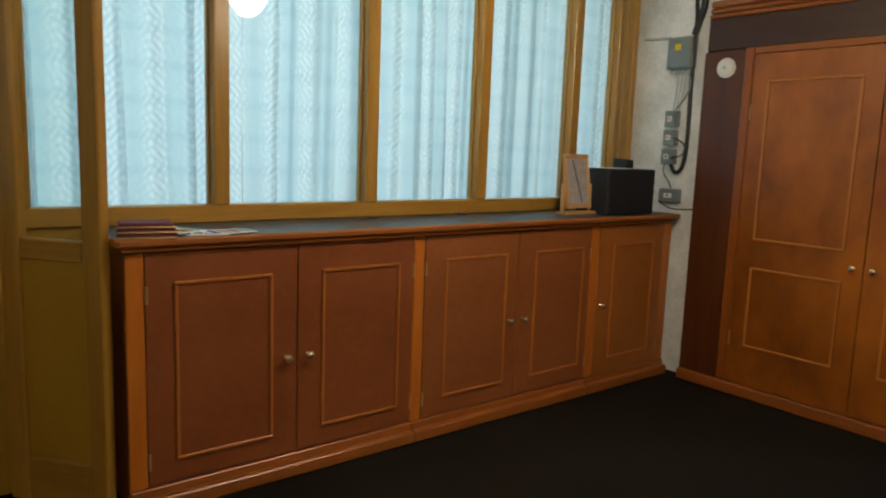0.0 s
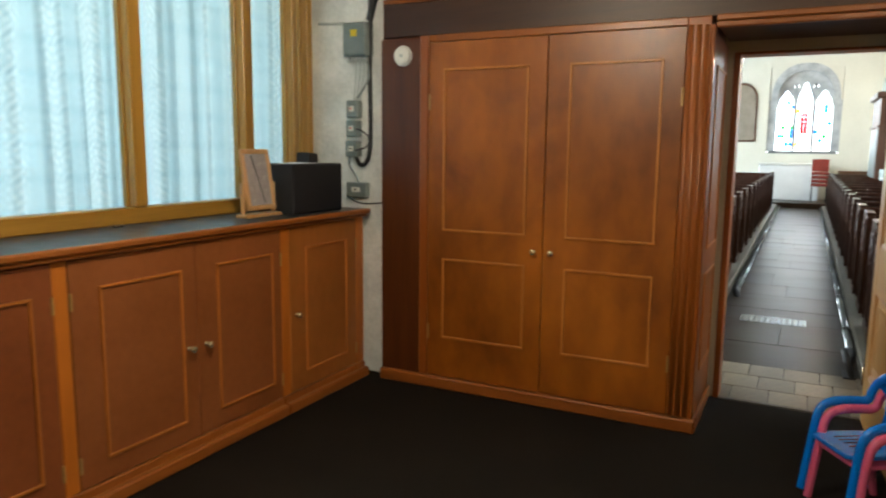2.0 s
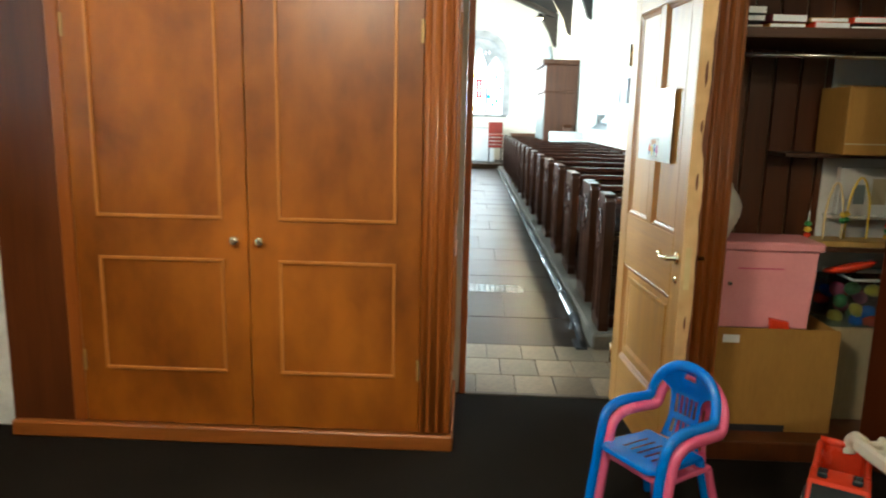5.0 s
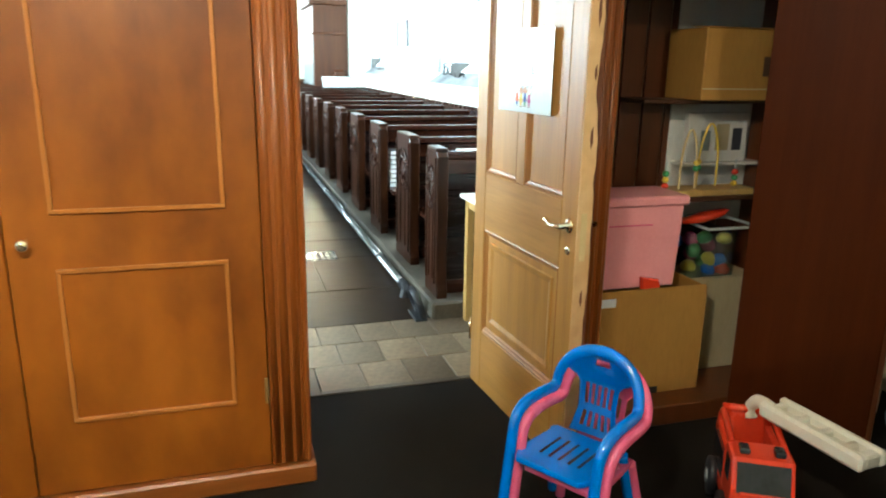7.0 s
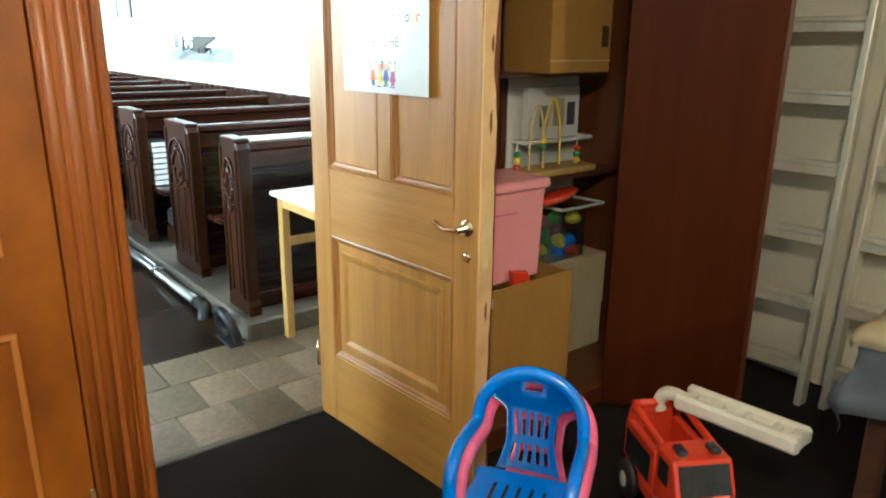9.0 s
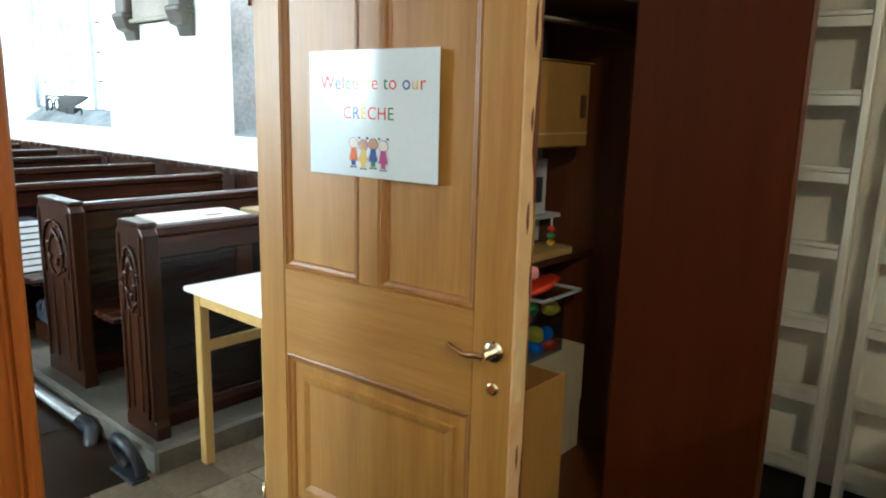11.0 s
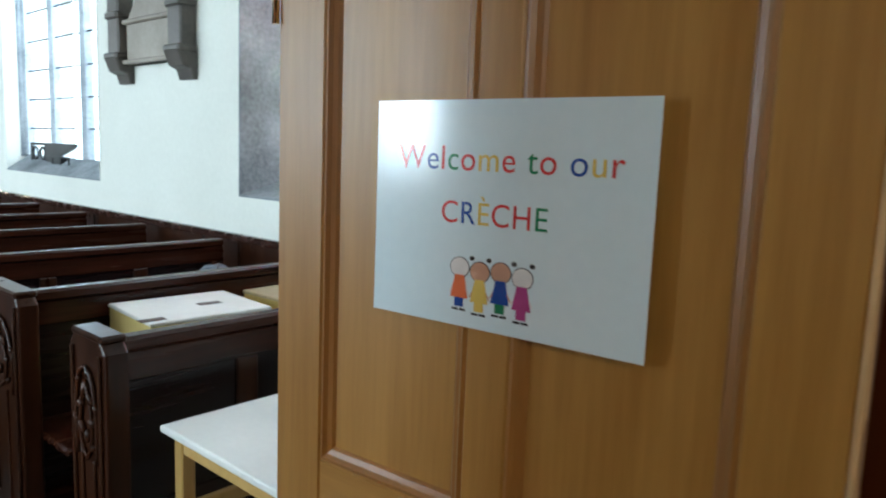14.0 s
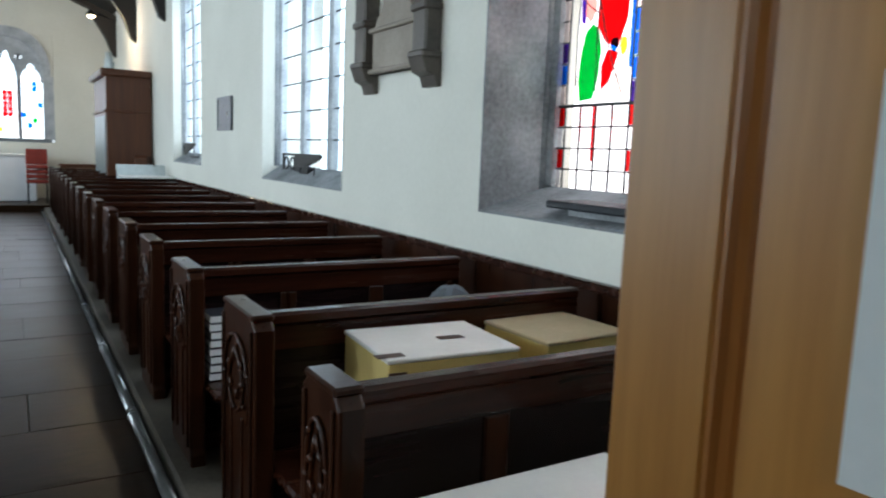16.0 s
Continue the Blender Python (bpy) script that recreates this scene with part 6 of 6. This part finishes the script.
first = pew(in_nave(0, 0.045), True, 0.38, PEW_L, False, "dark carved oak pew with panelled back", "right-hand pews")
screen = pew(in_nave(-0.72, 0.075), False, 0.225, PEW_L, False, "dark oak end screen of the pews with narrow carved end", "right-hand pews")
for k in range(1, 15):
    copy_thing(first, in_nave(PITCH * k, 0.045))
left = pew(in_nave(0.5, 1.21), True, 0.38, 1.9, True, "dark carved oak pew with panelled back", "left-hand pews")
for k in range(1, 14):
    copy_thing(left, in_nave(0.5 + PITCH * k, 1.21))
rail = thing("wall_dado", "dark wooden rail and dado along the wall behind pews", "dado", NAVE @ pose(0, WALL, 0), kind="structure")
part("capping", box((-0.8, 0.003, 0.915), (14.2, 0.055, 0.955), 0.008), M["pew_rail"], rail)
part("boarding", box((-0.8, 0.003, 0.1), (14.2, 0.028, 0.915), 0.002), M["pew"], rail)
plat = structure("pew_platform", box((-0.80, WALL, -0.01), (14.3, 0.115, 0.10), 0.012), M["kerb"], "worn pale stone kerb under the pews", "kerb", NAVE)
structure("pew_platform_north", box((0.3, 1.135, -0.01), (14.3, 3.3, 0.10), 0.012), M["kerb"], "worn pale stone kerb under the pews", "kerb", NAVE)


def pipe_run(name, y, x0, x1, s):
    p = thing(name, "painted heating pipe along the foot of the pews", "pipe", NAVE)
    part("run", tube([(x0 + 0.10, y, 0.045), (x1, y, 0.045)], 0.027, 12), M["pipe"], p)
    part("elbow", tube([(x0 + 0.11, y, 0.045), (x0 + 0.03, y, 0.045), (x0, y, 0.04), (x0 - 0.03, y - 0.02 * s, 0.0), (x0 - 0.03, y - 0.02 * s, -0.01)], 0.032, 12), M["black"], p, "dark pipe elbow")
    for k in range(8):
        part("joint", tube([(x0 + 0.7 + 1.4 * k, y, 0.045), (x0 + 0.78 + 1.4 * k, y, 0.045)], 0.033, 12), M["pipe"], p)


pipe_run("heating_pipe", 0.15, -0.32, 14.2, -1)
pipe_run("heating_pipe", 1.07, 1.7, 14.2, 1)
hoop = thing("iron_hoop", "black iron hoop leaning at the pew's foot", "hoop", in_nave(-0.72, 0.165))
part("bend", tube([(-0.085 * math.cos(radians(a)), 0.02 + 0.03 * math.sin(radians(a)), 0.078 + 0.085 * math.sin(radians(a))) for a in range(-50, 231, 20)], 0.022, 12, smooth=1), M["black"], hoop)
part("foot_plate", box((-0.09, -0.02, -0.002), (0.10, 0.05, 0.012), 0.004), M["black"], hoop)
grate_ob = thing("floor_grate", "iron heating grate let into the aisle", "grate", in_nave(0.60, 0.43))
part("frame", ring((0, 0), (0.24, 0.52), 0.02, (-0.008, 0.004), bevel=0.001), M["grate"], grate_ob, "", pose(0, 0, 0) @ Matrix(((1, 0, 0, 0), (0, 0, 1, 0), (0, 1, 0, 0), (0, 0, 0, 1))))
for k in range(11):
    part("bar", box((0.02, 0.03 + 0.043 * k, -0.008), (0.22, 0.05 + 0.043 * k, 0.003), 0.001), M["grate"], grate_ob)
for k in (0.075, 0.145):
    part("cross_bar", box((k, 0.02, -0.009), (k + 0.02, 0.50, 0.002), 0.001), M["grate"], grate_ob)

# things on and about the pews
tbl = thing("white_table", "white-topped table with pale wooden legs", "table", in_nave(-0.80, -0.03))
part("tabletop", prism([(0.0, 0.0), (0.0, -0.60), (-0.52, -0.60), (-0.52, 0.0)], 0.700, 0.722, "z", 0.006), M["table_white"], tbl)
part("apron", ring((-0.49, -0.57), (-0.03, -0.03), 0.018, (0.0, 0.05), bevel=0.002), M["beech"], tbl, "", pose(0, 0, 0.649) @ Matrix(((1, 0, 0, 0), (0, 0, 1, 0), (0, 1, 0, 0), (0, 0, 0, 1))))
for x in (-0.045, -0.475):
    for y in (-0.045, -0.555):
        part("leg", box((x - 0.02, y - 0.02, 0.0), (x + 0.02, y + 0.02, 0.70), 0.004), M["beech"], tbl)
for x in (-0.045, -0.475):
    part("stretcher", box((x - 0.012, -0.555, 0.46), (x + 0.012, -0.045, 0.50), 0.003), M["beech"], tbl)

carton = thing("cardboard_box", "white-topped cardboard box on the pew seat", "box", in_nave(0.03, -0.30, 0.462, -4))
part("carton", box((-0.28, -0.46, 0.0), (0.10, 0.0, 0.385), 0.004), M["card_yellow"], carton)
part("lid", box((-0.284, -0.464, 0.377), (0.104, 0.004, 0.392), 0.004), M["card_white"], carton, "worn white lid")
for x, y in ((-0.10, -0.30), (-0.24, -0.02)):
    part("handle_hole", box((x - 0.02, y - 0.045, 0.3915), (x + 0.02, y + 0.045, 0.3935), 0), M["fascia"], carton, "torn handle hole")
part("crushed_corner", box((-0.288, -0.06, 0.30), (-0.283, 0.0, 0.352), 0.001), M["fascia"], carton)
carton2 = thing("cardboard_box", "flat brown cardboard box on the pew seat", "box", in_nave(0.04, -0.90, 0.462, 3))
part("carton", box((-0.26, -0.40, 0.0), (0.10, 0.0, 0.36), 0.004), M["card_yellow"], carton2)
part("lid", box((-0.264, -0.404, 0.357), (0.104, 0.004, 0.372), 0.004), M["card_pale"], carton2)
for k in range(8):
    hb = thing("hymn_book", "white hymn book in a pile on the pew seat", "book", in_nave(1.02 + 0.003 * (k % 3), -0.100, 0.462 + 0.036 * k, 2 * (k % 3)), "pile of hymn books")
    part("cover", box((-0.075, -0.055, 0.0), (0.075, 0.055, 0.034), 0.003), M["plaque"], hb)
    part("page_block", box((-0.078, -0.052, 0.004), (0.072, 0.058, 0.030), 0), M["paper"], hb)
for k in (1, 2):
    hs = thing("hassock", "dark kneeler under the pew seat", "kneeler", in_nave(PITCH * k - 0.12, -0.14, 0.10), "kneelers")
    part("cushion", box((-0.09, -0.16, 0.10), (0.09, 0.06, 0.22), 0.02), M["plaque"], hs)
    part("frame", box((-0.095, -0.165, 0.0), (0.095, 0.065, 0.10), 0.004), M["pew"], hs)
soft = thing("coat_bundle", "blue and grey cloth bundle on the pew seat", "cloth", in_nave(PITCH - 0.05, -1.18, 0.462))
bm = bmesh.new()
bmesh.ops.create_icosphere(bm, subdivisions=3, radius=1)
for v in bm.verts:
    d = 1 + 0.35 * noise.noise(v.co * 2.6)
    v.co = Vector((v.co.x * 0.10 * d, v.co.y * 0.16 * d, 0.17 + v.co.z * 0.18 * d))
part("coat", bm, M["cloth_grey"], soft)

# east end
structure("chancel_step", box((14.45, WALL, -0.01), (EAST, NORTH, 0.13), 0.01), M["slab"], "stone step to the chancel", "step", NAVE)
org = thing("organ_case", "tall brown oak organ case", "organ", in_nave(11.2, WALL + 0.02, 0.0))
part("case", box((0.0, 0.0, 0.0), (1.9, 0.72, 2.55), 0.01), M["organ"], org)
part("cornice", box((-0.05, -0.0, 2.55), (1.95, 0.80, 2.67), 0.02), M["organ"], org)
part("frieze", box((-0.02, 0.0, 1.95), (1.92, 0.75, 2.0), 0.01), M["organ"], org)
part("console", prism([(0.0, 0.0), (-0.18, 0.0), (-0.2, 0.7), (-0.12, 1.2), (0.0, 1.25)], 0.08, 0.30, "y", 0.02), M["organ"], org, "curved console cheek")
part("front_cloth", box((0.1, 0.721, 0.5), (1.8, 0.73, 1.9), 0.0), M["grey_metal"], org, "dull grey cloth on the organ front")
for k in range(5):
    part("pipe", tube([(0.2 + 0.2 * k, 0.60, 2.67), (0.2 + 0.2 * k, 0.60, 2.8 + 0.1 * (2 - abs(k - 2)))], 0.05), M["grey_light"], org)
alt = thing("altar_table", "white-clothed altar table under the east window", "altar", in_nave(15.5, 0.95, 0.13))
part("cloth", box((0.0, -0.75, 0.0), (0.7, 0.75, 0.95), 0.02), M["paper"], alt)
part("top", box((-0.03, -0.78, 0.95), (0.73, 0.78, 0.99), 0.01), M["table_white"], alt)
stack = thing("stacked_chairs", "stack of red padded chairs in the chancel", "chair", in_nave(15.0, 0.20, 0.13))
for k in range(4):
    part("chair_seat", box((-0.2, -0.2, 0.42 + 0.10 * k), (0.2, 0.2, 0.49 + 0.10 * k), 0.02), M["stack_red"], stack)
part("chair_back", box((0.16, -0.2, 0.8), (0.22, 0.2, 1.12), 0.02), M["stack_red"], stack)
for x in (-0.17, 0.17):
    for y in (-0.17, 0.17):
        part("chair_leg", tube([(x, y, 0.0), (x, y, 0.75)], 0.014), M["iron"], stack)
desk = thing("choir_desk", "brown oak choir desk in the chancel", "desk", in_nave(14.6, -0.75, 0.13))
part("front", box((0.0, -0.5, 0.0), (0.06, 0.55, 0.80), 0.01), M["organ"], desk)
part("slope", box((-0.05, -0.52, 0.80), (0.30, 0.57, 0.84), 0.01), M["organ"], desk)
board = thing("arched_panel", "brown arched memorial board on the east wall", "memorial", in_nave(EAST, 2.35, 0))
part("panel", prism([(-0.42, 1.75)] + [(0.42, 1.75)] + arch(0.42, 2.85, 3.3), -0.05, 0.0, "x", 0.01), M["monument"], board)
part("rim", prism([(-0.46, 1.70)] + [(0.46, 1.70)] + arch(0.46, 2.85, 3.36), -0.03, 0.0, "x", 0.01), M["organ"], board)
easel = thing("music_board", "open pale music board on a pew top", "board", in_nave(9.4, -1.05, 0.955, 0))
part("board", box((-0.4, -0.35, 0.0), (0.2, 0.35, 0.02), 0.003), M["card_white"], easel)
part("upright", box((0.2, -0.35, 0.0), (0.22, 0.35, 0.38), 0.003), M["grey_light"], easel, "", pose(0, 0, 0, 0, 38))
lamp = thing("wall_lamp", "small lit spotlight on the roof bracket", "lamp", in_nave(13.2, WALL + 0.75, 3.80))
part("reflector", turned([(0.03, 0.10), (0.09, 0.0), (0.095, -0.01)], 16), M["beam"], lamp)
part("bulb", turned([(0.02, 0.0), (0.08, -0.012), (0.03, -0.05)], 14), M["lamp_glow"], lamp, "glowing bulb")
bulb("chancel_lamp", NAVE @ Vector((13.2, WALL + 0.75, 3.66)), 90, (1.0, 0.76, 0.48), 0.08)



def window_vent(x0, x1, z0, z1):
    v = thing("window_vent", "black iron hopper vent standing on the window sill", "vent", NAVE @ pose(0, WALL - 0.13, 0), "window vents")
    xm = x1 - (x1 - x0) * 0.36
    part("vent_frame", ring((xm, z0), (x1, z1), 0.022, (-0.012, 0.012), bevel=0.003), M["iron"], v)
    for k in range(2):
        cx, cz = xm + (x1 - xm) * (0.27 + 0.46 * k), (z0 + z1) / 2
        r = (z1 - z0) * 0.30
        part("scroll", tube([(cx + r * math.cos(math.tau * q / 12), 0.0, cz + r * math.sin(math.tau * q / 12)) for q in range(13)], 0.010, 6), M["iron"], v)
    part("vent_flap", prism([(xm, z0), (xm, z1), (x0, z1), (x0, z1 - 0.03)], -0.012, 0.012, "y", 0.003), M["iron"], v)
    return v


window_vent(3.66, 4.66, 1.235, 1.422)
window_vent(8.53, 9.56, 1.31, 1.488)
ceiling_globe(1.37, 1.17, 2.465)
# unseen globe, added to carry the fill bulb
ceiling_globe(-1.0, -0.9)

# ---- paving, piece by piece ----
paving = thing("paving", "stone slabs and small blocks of the nave floor", "paving", NAVE, kind="structure")
rnd = random.Random(21)
slabs = {}
place = []
x, row = -0.75, 0
while x < 14.4:
    d = (0.62, 0.78, 0.55, 0.70)[row % 4]
    cuts = [0.075, 0.62 + 0.16 * (row % 3 - 1), 1.135] if row % 3 else [0.075, 1.135]
    for a, b in zip(cuts, cuts[1:]):
        key = (round(d, 2), round(b - a, 2))
        if key not in slabs:
            ob_bm = box((0.0012, 0.0012, -0.05), (d - 0.0012, b - a - 0.0012, 0.0), 0.003)
            slabs[key] = bpy.data.meshes.new("slab")
            ob_bm.to_mesh(slabs[key]), ob_bm.free()
            slabs[key].materials.append(M["slab"])
        place.append((key, pose(x, a, rnd.uniform(-0.0015, 0.001))))
    x, row = x + d, row + 1
pieces("slab", place, M["slab"], paving, slabs)
tile_mesh = {}
bmt = box((0.002, 0.002, -0.04), (0.264, 0.208, 0.0), 0.003)
tile_mesh[0] = bpy.data.meshes.new("block")
bmt.to_mesh(tile_mesh[0]), bmt.free()
tile_mesh[0].materials.append(M["tile"])
place = []
for i in range(3):
    for j in range(-6, 13):
        place.append((0, pose(-1.550 + 0.266 * i, 0.21 * j + 0.07 * (i % 3), rnd.uniform(-0.0015, 0.0015))))
pieces("block", place, M["tile"], paving, tile_mesh)
